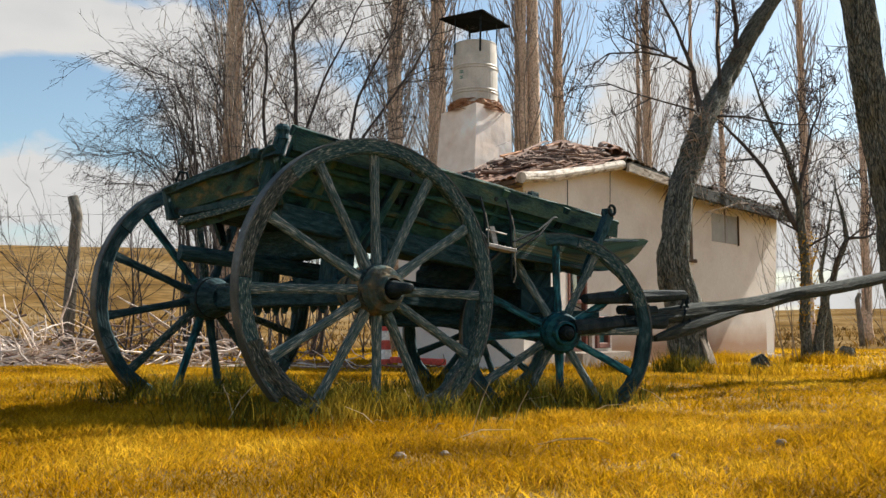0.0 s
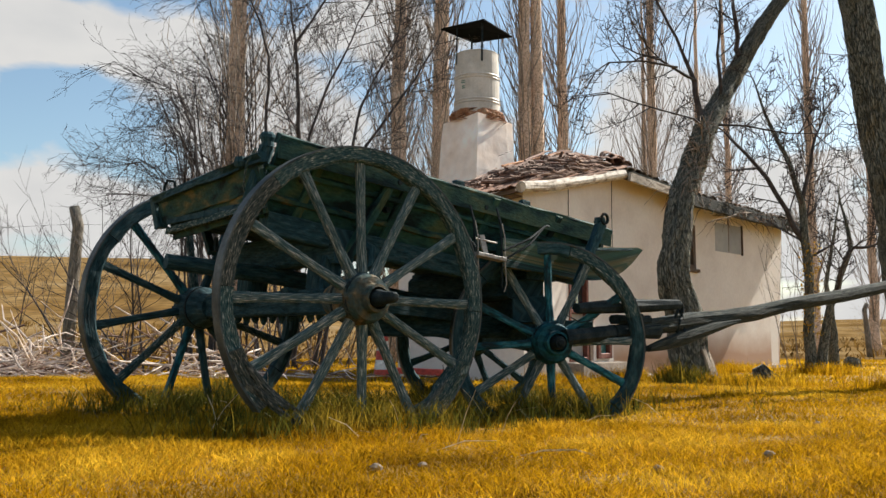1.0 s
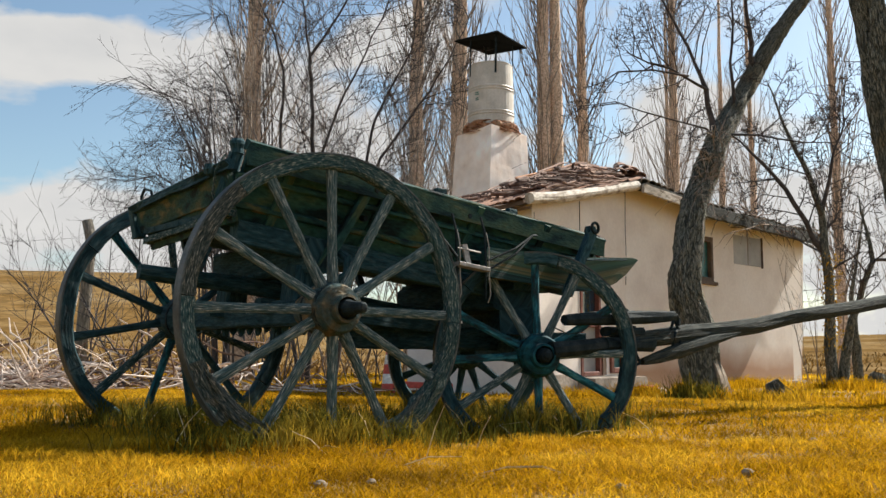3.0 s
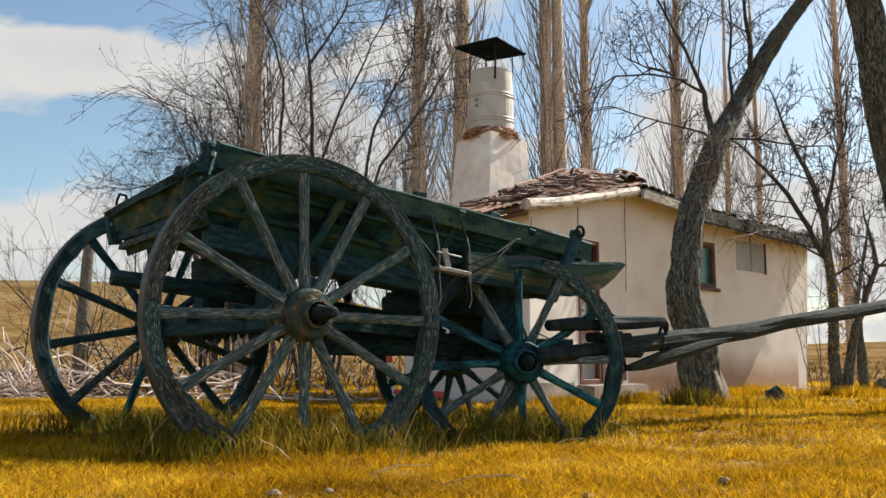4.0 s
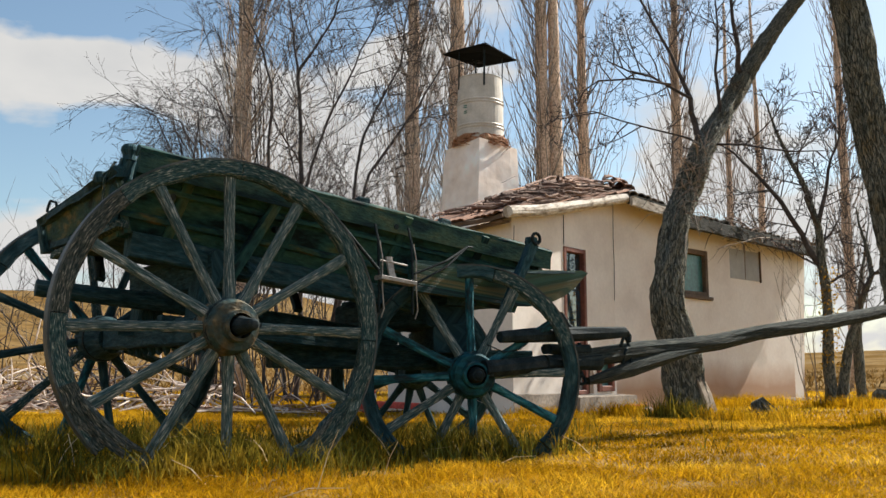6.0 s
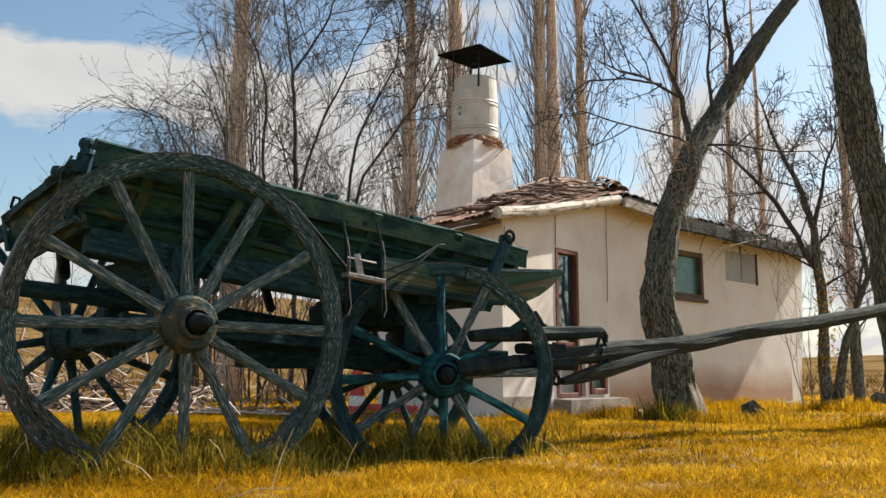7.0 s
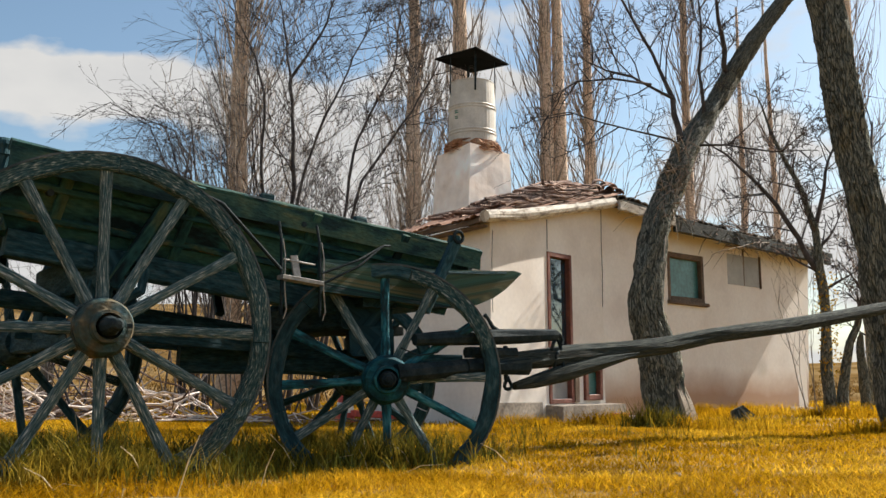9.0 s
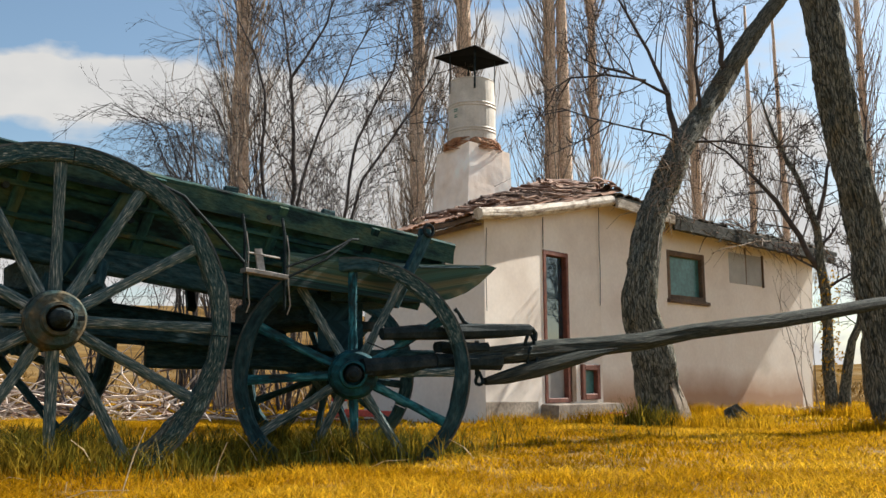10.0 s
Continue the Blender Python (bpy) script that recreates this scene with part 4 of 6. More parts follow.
def framed(name, at, box, w, depth, frame_mat, label, category, nrm, panes, pane_depth=-0.09):
    """A frame of four bars with panes; panes: rows of (u0, u1, z0, z1, material, label)."""
    u0, u1, z0, z1 = box
    ob = thing(name, label, category, kind="structure")
    for a, b in (((u0 + w / 2, z0), (u0 + w / 2, z1)), ((u1 - w / 2, z0), (u1 - w / 2, z1)), ((u0 + w, z0 + w / 2), (u1 - w, z0 + w / 2)), ((u0 + w, z1 - w / 2), (u1 - w, z1 - w / 2))):
        part("frame_bar", Build().beam(at(*a, depth), at(*b, depth), w, 0.07, nrm, segs=2, wob=0.003), frame_mat, ob)
    for a0, a1, b0, b1, mat, lab in panes:
        part("pane", Build().hexa([at(a0, b0, pane_depth), at(a1, b0, pane_depth), at(a1, b0, pane_depth - 0.012), at(a0, b0, pane_depth - 0.012)], [at(a0, b1, pane_depth), at(a1, b1, pane_depth), at(a1, b1, pane_depth - 0.012), at(a0, b1, pane_depth - 0.012)]), mat, ob, lab)
    return ob


door = framed("door_1", on_a, DOOR, 0.055, -0.02, RED_WOOD, "narrow glazed door in a red-brown frame", "door", NA, [(1.12, 1.53, 0.86, 1.93, GLASS, "dark reflecting glass"), (1.12, 1.53, 0.26, 0.82, SHUTTER_GREY, "pale lower panel")], -0.05)
part("door_rail", Build().beam(on_a(1.12, 0.84, -0.03), on_a(1.53, 0.84, -0.03), 0.05, 0.05, NA), RED_WOOD, door)
part("door_bead", Build().beam(on_a(1.145, 0.28, -0.035), on_a(1.145, 1.92, -0.035), 0.03, 0.03, NA), WHITE_PAINT, door)
part("door_board", Build().beam(on_a(1.63, 0.22, 0.01), on_a(1.63, 0.75, 0.01), 0.09, 0.03, NA, segs=2, wob=0.004), BROWN_WOOD, door)
framed("window_1", on_a, SMALL, 0.07, 0.0, RED_WOOD, "small low window with a chipped red frame", "window", NA, [(1.86, 2.14, 0.3, 0.6, TEAL, "teal pane")], -0.03)
win = framed("window_2", on_b, WINDOW, 0.075, -0.03, BROWN_WOOD, "square window with a brown wooden frame and a teal pane", "window", NB, [(1.52, 2.3, 1.63, 2.18, TEAL, "plain teal pane")], -0.06)
part("window_sill", Build().beam(on_b(1.43, 1.55, 0.01), on_b(2.41, 1.54, 0.01), 0.08, 0.05, (0, 0, 1), segs=3, wob=0.006), BROWN_WOOD, win)
vent = thing("window_3", "pair of small grey shutters, one ajar", "window", kind="structure")
for a0, a1, o in ((3.02, 3.46, 0.012), (3.50, 3.94, 0.02)):
    part("shutter", Build().hexa([on_b(a0, 1.9, 0.003), on_b(a1, 1.9, o), on_b(a1, 1.9, o - 0.03), on_b(a0, 1.9, -0.03)], [on_b(a0, 2.36, 0.003), on_b(a1, 2.36, o), on_b(a1, 2.36, o - 0.03), on_b(a0, 2.36, -0.03)]), SHUTTER_GREY, vent)
part("shutter_post", Build().beam(on_b(3.48, 1.9, -0.01), on_b(3.48, 2.46, 0.0), 0.04, 0.03, NB), BROWN_WOOD, vent)
part("shutter_batten", Build().beam(on_b(3.93, 1.88, 0.03), on_b(3.93, 2.38, 0.03), 0.025, 0.03, NB), BROWN_WOOD, vent)

# steps, plinth and cables
single("doorstep", Build().hexa([on_a(0.95, -0.1, 0.26), on_a(2.4, -0.1, 0.26), on_a(2.4, -0.1, 0.002), on_a(0.95, -0.1, 0.002)], [on_a(1.0, 0.19, 0.24), on_a(2.37, 0.19, 0.24), on_a(2.37, 0.2, 0.002), on_a(1.0, 0.2, 0.002)]), CONCRETE, "worn concrete doorstep", "step", kind="structure")
single("plinth", Build().hexa([on_a(0.0, -0.1, 0.014), on_a(0.93, -0.1, 0.014), on_a(0.93, -0.1, 0.002), on_a(0.0, -0.1, 0.002)], [on_a(0.0, 0.235, 0.006), on_a(0.93, 0.225, 0.006), on_a(0.93, 0.235, 0.002), on_a(0.0, 0.245, 0.002)]), CONCRETE, "low grey plaster plinth at the hut foot", "plinth", kind="structure")
single("cable", Build().tube([on_a(2.265, 2.66, 0.03), on_a(2.262, 2.2, 0.022), on_a(2.268, 1.85, 0.025), on_a(2.265, 1.4, 0.015)], 0.0045, 5), IRON, "dark cable down the hut corner", "cable")
single("cable", Build().tube([on_a(1.075, 2.36, 0.01), on_a(1.07, 2.0, 0.01)], 0.005, 5), IRON, "thin cable above the door", "cable")
single("cable", Build().tube([on_a(0.02, 2.1, 0.02), on_a(0.0, 1.75, 0.02), on_a(0.02, 1.2, 0.012)], 0.0035, 5), IRON, "thin cable down the hut corner", "cable")


# ---- roofs ----
RA, RB, RC, RD = Vector((0.86, 10.36, 2.2)), Vector((2.58, 12.52, 2.8)), Vector((2.1, 15.2, 3.64)), Vector((-0.64, 11.56, 2.07))


def roof_pt(u, v, h=0.0):
    p = RA.lerp(RB, u).lerp(RD.lerp(RC, u), v)
    return p + Vector((0, 0, h + 0.03 * noise.noise(Vector((u * 4, v * 4, 2)))))


def slab(name, f, nu, nv, th, mat, label):
    b = Build()
    for i in range(nu):
        for j in range(nv):
            q = [f((i + a) / nu, (j + c) / nv) for a, c in ((0, 0), (1, 0), (1, 1), (0, 1))]
            b.hexa([p - Vector((0, 0, th)) for p in q], q)
    return single(name, b, mat, label, "roof", kind="structure")


roof_front = slab("roof_front", roof_pt, 6, 6, 0.05, BROWN_WOOD, "sagging hut roof of old red-brown barrel tiles")


def tile_mesh(mat, wide=0.095, rise=0.8):
    b = Build()
    outer, inner = [], []
    for t, r in ((0.0, wide), (1.0, wide * 0.86)):
        for lst, rr_ in ((outer, r), (inner, r - 0.016)):
            lst.append([Vector((rr_ * math.cos(math.pi * k / 6), 0.42 * t, rr_ * math.sin(math.pi * k / 6) * rise)) for k in range(7)])
    b.ring_strip([o + i[::-1] for o, i in zip(outer, inner)])
    return b.mesh("tile", mat)


TILE_MESH, MOSSY_MESH, CORNER_MESH = tile_mesh(TILE, 0.055, 0.5), tile_mesh(MOSSY_TILE, 0.07), tile_mesh(TILE, 0.1)


def lay_tiles(parent, f, nu, nv, seed, jitter=0.02, skip=0.0, v0=0.0, v1=1.0, mesh=None):
    """Barrel tiles up the slope: rows along u, courses along v."""
    rr = random.Random(seed)
    for i in range(nu):
        for j in range(nv):
            if rr.random() < skip:
                continue
            u, v = (i + 0.5) / nu, v0 + (v1 - v0) * j / nv
            p, q, s = f(u, v), f(u, min(1.0, v + 0.05)), f(min(1, u + 0.02), v)
            y = (q - p).normalized()
            x = (s - p)
            x = (x - y * x.dot(y)).normalized()
            z = x.cross(y)
            if z.z < 0:
                x, z = -x, -z
            m = Matrix((x, y, z)).transposed().to_4x4()
            m.translation = p + z * (0.006 + 0.012 * (j % 2) + rr.uniform(0, 0.012)) + x * rr.uniform(-jitter, jitter) - y * 0.04
            part("tile", mesh or TILE_MESH, TILE, parent, m=m @ Matrix.Rotation(rr.uniform(-0.08, 0.08), 4, "Z") @ Matrix.Rotation(0.05 + rr.uniform(-0.03, 0.03), 4, "X"))


lay_tiles(roof_front, lambda u, v: roof_pt(v, u), 22, 8, 5, jitter=0.01, skip=0.03)
LA, LB, LC, LD = Vector((2.60, 12.34, 2.76)), Vector((6.55, 16.55, 2.58)), Vector((4.1, 18.9, 3.02)), Vector((1.7, 15.3, 3.25))


def long_pt(u, v, h=0.0):
    p = LA.lerp(LB, u).lerp(LD.lerp(LC, u), v)
    return p + Vector((0, 0, h + 0.035 * noise.noise(Vector((u * 7, v * 3, 5))) - 0.06 * math.sin(u * math.pi) * (1 - v)))


# slab, rafters and eave board are coloured near black for the shade beneath
roof_long = slab("roof_long", long_pt, 14, 4, 0.07, SHADED_EAVE_WOOD, "long low roof of old tiles over a ragged eave coloured dark for its shade")
lay_tiles(roof_long, long_pt, 38, 4, 6, jitter=0.03, skip=0.18, v0=0.05, v1=0.5, mesh=MOSSY_MESH)
for u in (0.27, 0.36, 0.44, 0.56, 0.63, 0.75, 0.86, 0.93):
    a, b_ = long_pt(u, 0.012) - Vector((0, 0, 0.11)), long_pt(u + 0.004, 0.2) - Vector((0, 0, 0.11))
    part("rafter", Build().beam(a, b_, 0.05, 0.06, segs=2, wob=0.012), SHADED_EAVE_WOOD, roof_long)
part("eave_board", Build().beam(long_pt(0.2, 0.004) - Vector((0, 0, 0.13)), long_pt(0.98, 0.004) - Vector((0, 0, 0.11)), 0.05, 0.18, segs=14, wob=0.02), SHADED_EAVE_WOOD, roof_long)
part("fascia", Build().beam(long_pt(0.0, 0.0) + Vector((-0.04, -0.03, -0.08)), long_pt(0.2, 0.0) - Vector((0, 0, 0.09)), 0.04, 0.12, segs=4, wob=0.01), WHITEWASH, roof_long, "pale fascia board")
gut = Build().tube([(0.925, 10.30, 2.205), (1.32, 10.855, 2.31), (1.75, 11.48, 2.47), (2.15, 12.02, 2.62), (2.5, 12.42, 2.735)], [0.065, 0.07, 0.068, 0.07, 0.065], 12, wob=0.15)
part("eave_pole", gut, WHITEWASH, roof_front, "whitewashed round eave pole")
for k, (x, y, z, turn) in enumerate(((2.26, 12.34, 2.87, -0.9), (2.42, 12.44, 2.89, -0.8), (2.56, 12.56, 2.87, -0.7), (2.34, 12.62, 2.99, -0.85), (2.5, 12.76, 2.98, -0.75))):
    part("corner_tile", CORNER_MESH, TILE, roof_front, m=Matrix.Translation((x, y, z)) @ Matrix.Rotation(turn + 0.8, 4, "Z") @ Matrix.Rotation(0.3, 4, "X"))
for k in range(9):
    # wavy tile ends along the shaded eave
    u = k / 9
    p = RA.lerp(RD, u)
    part("soffit_board", Build().beam(p + Vector((0.05, 0.1, -0.07)), RA.lerp(RD, u + 1 / 9.2) + Vector((0.05, 0.1, -0.07)), 0.14, 0.02, segs=1), BROWN_WOOD, roof_front)

eave_litter = thing("roof_litter", "dry twigs and straw caught along the long eave", "twigs")
rl = random.Random(44)
for k in range(170):
    u = rl.uniform(0.16, 1.0)
    a = long_pt(u, rl.uniform(-0.04, 0.08), rl.uniform(-0.16, 0.12))
    d = (LB - LA).normalized() * rl.choice((1, -1)) + Vector((rl.gauss(0, 0.4), rl.gauss(-0.1, 0.35), rl.gauss(-0.12, 0.3)))
    L = rl.uniform(0.12, 0.45)
    r = rl.uniform(0.004, 0.01)
    part("stick", Build().tube([a, a + d * L * 0.35 + Vector((0, 0, rl.gauss(0.01, 0.03))), a + d * L * 0.7 + Vector((0, 0, rl.gauss(-0.01, 0.03))), a + d * L + Vector((0, 0, -0.05))], [r, r, r * 0.8, r * 0.4], 4, caps=False), (STICK, BARK, TWIG, DARK_TWIG)[k % 4], eave_litter)

sticks = thing("stick_pile", "pile of dry brown branches heaped on the tiled roof", "firewood")
rs = random.Random(12)
for k in range(210):
    u = rs.uniform(0.12, 0.62)
    v = rs.betavariate(1.3, 1.8) * 0.9
    heap = 0.06 + 0.24 * max(0.0, 1 - abs(u - 0.5) * 2.6) * max(0.0, 1 - v)
    h = 0.08 + heap * rs.random()
    L = rs.uniform(0.25, 0.85) / 2.7
    sv = rs.gauss(0.0, 0.2)
    pts = [roof_pt(min(0.98, u + L * t), min(1, max(0.0, v + sv * t + rs.gauss(0, 0.012))), h * (1 - 0.3 * t) + rs.gauss(0, 0.012)) for t in (0, 0.25, 0.5, 0.75, 1)]
    r = rs.uniform(0.007, 0.021)
    part("stick", Build().tube(pts, [r, r, r * 0.9, r * 0.8, r * 0.5], 6, wob=0.2), STICK, sticks)

part("rusty_sheet", Build().hexa([(0.98, 13.9, 3.1), (1.9, 14.0, 3.34), (1.86, 14.25, 3.38), (0.94, 14.15, 3.16)], [(0.98, 13.9, 3.13), (1.9, 14.0, 3.37), (1.86, 14.25, 3.41), (0.94, 14.15, 3.19)]), RUST, roof_front, "rusty flat sheet on the tiles")

# ---- chimney ----
chimney = thing("chimney", "tapered white plaster chimney with a metal drum and a black cap", "chimney")
c_lo = [Vector(p) for p in ((0.44, 13.88, -0.1), (1.31, 14.73, -0.1), (0.6, 15.55, -0.1), (-0.3, 14.78, -0.1))]
c_hi = [Vector(p) for p in ((0.585, 14.18, 4.03), (1.165, 14.77, 3.98), (0.62, 15.3, 4.0), (0.02, 14.74, 3.98))]
st = Build()
rings = []
for k in range(15):
    t = k / 14
    ring = []
    for e in range(4):
        for g in range(5):
            p = c_lo[e].lerp(c_lo[(e + 1) % 4], g / 5).lerp(c_hi[e].lerp(c_hi[(e + 1) % 4], g / 5), t)
            n3 = noise.noise_vector(p * 2.3) * 0.022 + noise.noise_vector(p * 7.0) * 0.007
            ring.append(p + n3)
    rings.append(ring)
st.ring_strip(rings)
part("shaft", st, ROUGH_PLASTER, chimney, "rough white plaster shaft")
dm = Matrix.Translation((0.585, 14.75, 4.0))
drum = part("drum", Build().lathe([(0.0, 0), (0.375, 0), (0.372, 0.26), (0.384, 0.28), (0.372, 0.30), (0.384, 0.325), (0.37, 0.345), (0.365, 0.66), (0.378, 0.68), (0.365, 0.70), (0.378, 0.725), (0.362, 0.745), (0.352, 1.1), (0.358, 1.115), (0.35, 1.125), (0.0, 1.12)], dm, 36, wob=0.02), ZINC, chimney, "pale grey ribbed metal drum")
rust = Build()
rr_ = random.Random(3)
for k in range(34):
    a = 2 * math.pi * k / 34
    p = dm @ Vector((0.39 * math.cos(a), 0.39 * math.sin(a), 0.04 + 0.05 * rr_.random()))
    rust.lathe([(0.0, -0.03), (0.05, -0.02), (0.06 + 0.02 * rr_.random(), 0.015), (0.03, 0.05), (0.0, 0.06)], Matrix.Translation(p) @ Matrix.Rotation(rr_.uniform(-0.5, 0.5), 4, "X"), 7)
for k in range(90):
    a = rr_.uniform(0, 6.28)
    q = []
    h0 = rr_.uniform(-0.02, 0.16)
    for g in range(4):
        b_ = a + g * 0.22
        rad_ = 0.46 - 0.45 * max(0.0, h0) + rr_.gauss(0, 0.012)
        q.append(dm @ Vector((rad_ * math.cos(b_), rad_ * math.sin(b_), h0 + rr_.gauss(0, 0.018))))
    rust.tube(q, [0.008, 0.011, 0.01, 0.005], 4, caps=False)
part("mortar_collar", rust, RUST, chimney, "crumbling orange straw and mud collar")
for i, (w, z) in enumerate(((0.07, 0.62), (0.07, 0.59), (0.05, 0.53), (0.06, 0.50))):
    a = math.radians(232)
    c = dm @ Vector((0.372 * math.cos(a), 0.372 * math.sin(a), z))
    t = Vector((-math.sin(a), math.cos(a), 0))
    part("printed_bar", Build().beam(c - t * w / 2, c + t * w / 2, 0.008, 0.016), GREEN_MARK, drum, "faded green printed bar")
cap = Build()
ce, co = Vector((0.6, 14.78, 5.6)), [Vector(p) for p in ((-0.01, 14.75, 5.56), (0.68, 14.2, 5.53), (1.17, 14.8, 5.45), (0.55, 15.35, 5.53))]
for k in range(4):
    a, b_ = co[k], co[(k + 1) % 4]
    cap.hexa([a, b_, ce, ce + Vector((0.001, 0, 0))], [a + Vector((0, 0, 0.02)), b_ + Vector((0, 0, 0.02)), ce + Vector((0, 0, 0.03)), ce + Vector((0.001, 0, 0.03))])
part("cap", cap, CAP_IRON, chimney, "black sheet metal cap")
for a in (3.5, 4.9, 0.2, 1.8):
    x, y = 0.585 + 0.36 * math.cos(a), 14.75 + 0.36 * math.sin(a)
    part("cap_leg", Build().beam((x, y, 4.93), (x + 0.01, y, 5.56), 0.03, 0.012, (math.cos(a), math.sin(a), 0)), IRON, chimney)


# ---- trees ----
def grow(wood, twig, rr, p, d, length, r, level, spread=0.7, up=0.15, kids=(4, 4, 4), droop=0.0, bend=0.22, min_r=0.006, sides=6, ratio=0.62, thick_r=0.025):
    """A limb with its branches. Thick limbs go into wood, thin ones into twig."""
    n = max(3, int(length / 0.28)) if level == 0 else max(3, min(7, int(length / 0.16)))
    pts, rad = [p.copy()], [r]
    q, e = p.copy(), d.normalized()
    for i in range(n):
        e = (e + Vector((rr.gauss(0, bend), rr.gauss(0, bend), rr.gauss(0, bend) * 0.6)) * 0.45 + Vector((0, 0, up - droop * (i / n))) * 0.3).normalized()
        q = q + e * (length / n)
        pts.append(q.copy())
        rad.append(max(min_r * 0.5, r * (1 - 0.75 * (i + 1) / n)))
    thick = r > thick_r
    if thick:
        wood.append(Build().tube(pts, rad, sides, caps=False))
    else:
        twig.tube(pts, rad, 3, caps=False)
    if level >= len(kids):
        return
    for k in range(kids[level]):
        t = 0.3 + 0.7 * (k + rr.random()) / kids[level]
        f = min(t * n, n - 0.001)
        i = int(f)
        c = pts[i].lerp(pts[i + 1], f - i)
        ax = (pts[i + 1] - pts[i]).normalized()
        o = ax.orthogonal().normalized()
        o.rotate(Matrix.Rotation(rr.uniform(0, 2 * math.pi), 3, ax))
        nd = (ax * (1 - spread * 0.5) + o * spread * rr.uniform(0.6, 1.2)).normalized()
        grow(wood, twig, rr, c, nd, length * ratio * rr.uniform(0.7, 1.15) * (1.1 - 0.45 * t), max(min_r, rad[i] * 0.52), level + 1, spread, up, kids, droop, bend, min_r, max(4, sides - 1), ratio, thick_r)


def bark_tube(b, pts, rad, sides=40, step=0.06):
    """A trunk with long furrows and ridges in its bark."""
    fine, fr = [], []
    for i in range(len(pts) - 1):
        a, c = pts[i], pts[i + 1]
        p0, p3 = pts[max(0, i - 1)], pts[min(len(pts) - 1, i + 2)]
        n = max(1, int((c - a).length / step))
        for k in range(n):
            t = k / n
            q = 0.5 * ((2 * a) + (c - p0) * t + (2 * p0 - 5 * a + 4 * c - p3) * t * t + (3 * a - p0 - 3 * c + p3) * t ** 3)
            fine.append(q)
            fr.append(rad[i] + (rad[i + 1] - rad[i]) * t)
    fine.append(pts[-1])
    fr.append(rad[-1])
    rings, side = [], None
    for i, p in enumerate(fine):
        d = (fine[min(i + 1, len(fine) - 1)] - fine[max(i - 1, 0)]).normalized()
        side = d.orthogonal().normalized() if side is None else (side - d * side.dot(d)).normalized()
        up = d.cross(side)
        ring = []
        for k in range(sides):
            a = 2 * math.pi * k / sides
            ca, sa = math.cos(a), math.sin(a)
            ridge = 1 - abs(noise.noise(Vector((ca * 4.6, sa * 4.6, p.z * 3.1 + p.x)))) * 2.2
            lump = noise.noise(Vector((ca * 0.9, sa * 0.9, p.z * 1.9))) + 0.5 * noise.noise(Vector((ca * 1.8, sa * 1.8, p.z * 4.5)))
            r = fr[i] * (1 + 0.17 * lump) + min(0.042, fr[i] * 0.3) * (ridge - 0.6)
            ring.append(p + side * (ca * r) + up * (sa * r))
        rings.append(ring)
    b.ring_strip(rings)


def crooked(pts, rad, rr):
    """Breaks the spans of a stem into short, slightly bent pieces."""
    out, ro = [pts[0]], [rad[0]]
    for i in range(len(pts) - 1):
        n = max(2, int((pts[i + 1] - pts[i]).length / 0.22))
        for k in range(1, n + 1):
            j = 0.0 if k == n else 0.014
            out.append(pts[i].lerp(pts[i + 1], k / n) + Vector((rr.gauss(0, j), rr.gauss(0, j), 0)))
            ro.append(rad[i] + (rad[i + 1] - rad[i]) * k / n)
    return out, ro


def tree(name, label, base, stems, bark, twigs, seed, group="", crown_args=None):
    """stems: rows of points and radii for the main stems, with how many limbs each carries."""
    rr = random.Random(seed)
    ob = thing(name, label, "tree", Matrix.Translation(base), group)
    limbs, crown = [], Build()
    a = dict(spread=0.75, up=0.12, kids=(5, 5, 3), droop=0.0, bend=0.25, min_r=0.006)
    a.update(crown_args or {})
    for pts, rad, nlimb, llen, lo in stems:
        pts = [Vector(p) for p in pts]
        if rad[0] < 0.1:
            pts, rad = crooked(pts, rad, rr)
        trunk = Build()
        if rad[0] > 0.1:
            bark_tube(trunk, pts, rad)
        else:
            trunk.tube(pts, rad, 10, wob=0.22)
        part("trunk" if rad[0] > 0.06 else "limb", trunk, bark if rad[0] > 0.06 else twigs, ob, smooth=True)
        for k in range(nlimb):
            t = lo + (1 - lo) * (k + rr.random()) / max(1, nlimb)
            f = min(t * (len(pts) - 1), len(pts) - 1.001)
            i = int(f)
            c = pts[i].lerp(pts[i + 1], f - i)
            ax = (pts[i + 1] - pts[i]).normalized()
            o = ax.orthogonal().normalized()
            o.rotate(Matrix.Rotation(rr.uniform(0, 2 * math.pi), 3, ax))
            nd = (ax * 0.55 + o * rr.uniform(0.5, 1.0)).normalized()
            grow(limbs, crown, rr, c, nd, llen * rr.uniform(0.6, 1.2) * (1.15 - 0.6 * t), max(0.01, min(0.028, rad[i] * rr.uniform(0.28, 0.45))), 0, **a)
    for b in limbs:
        part("limb", b, twigs, ob, smooth=True)
    if crown.v:
        c = part("crown", crown, twigs, ob, "bare thin twigs")
        c["kind"] = "stuff"
    return ob


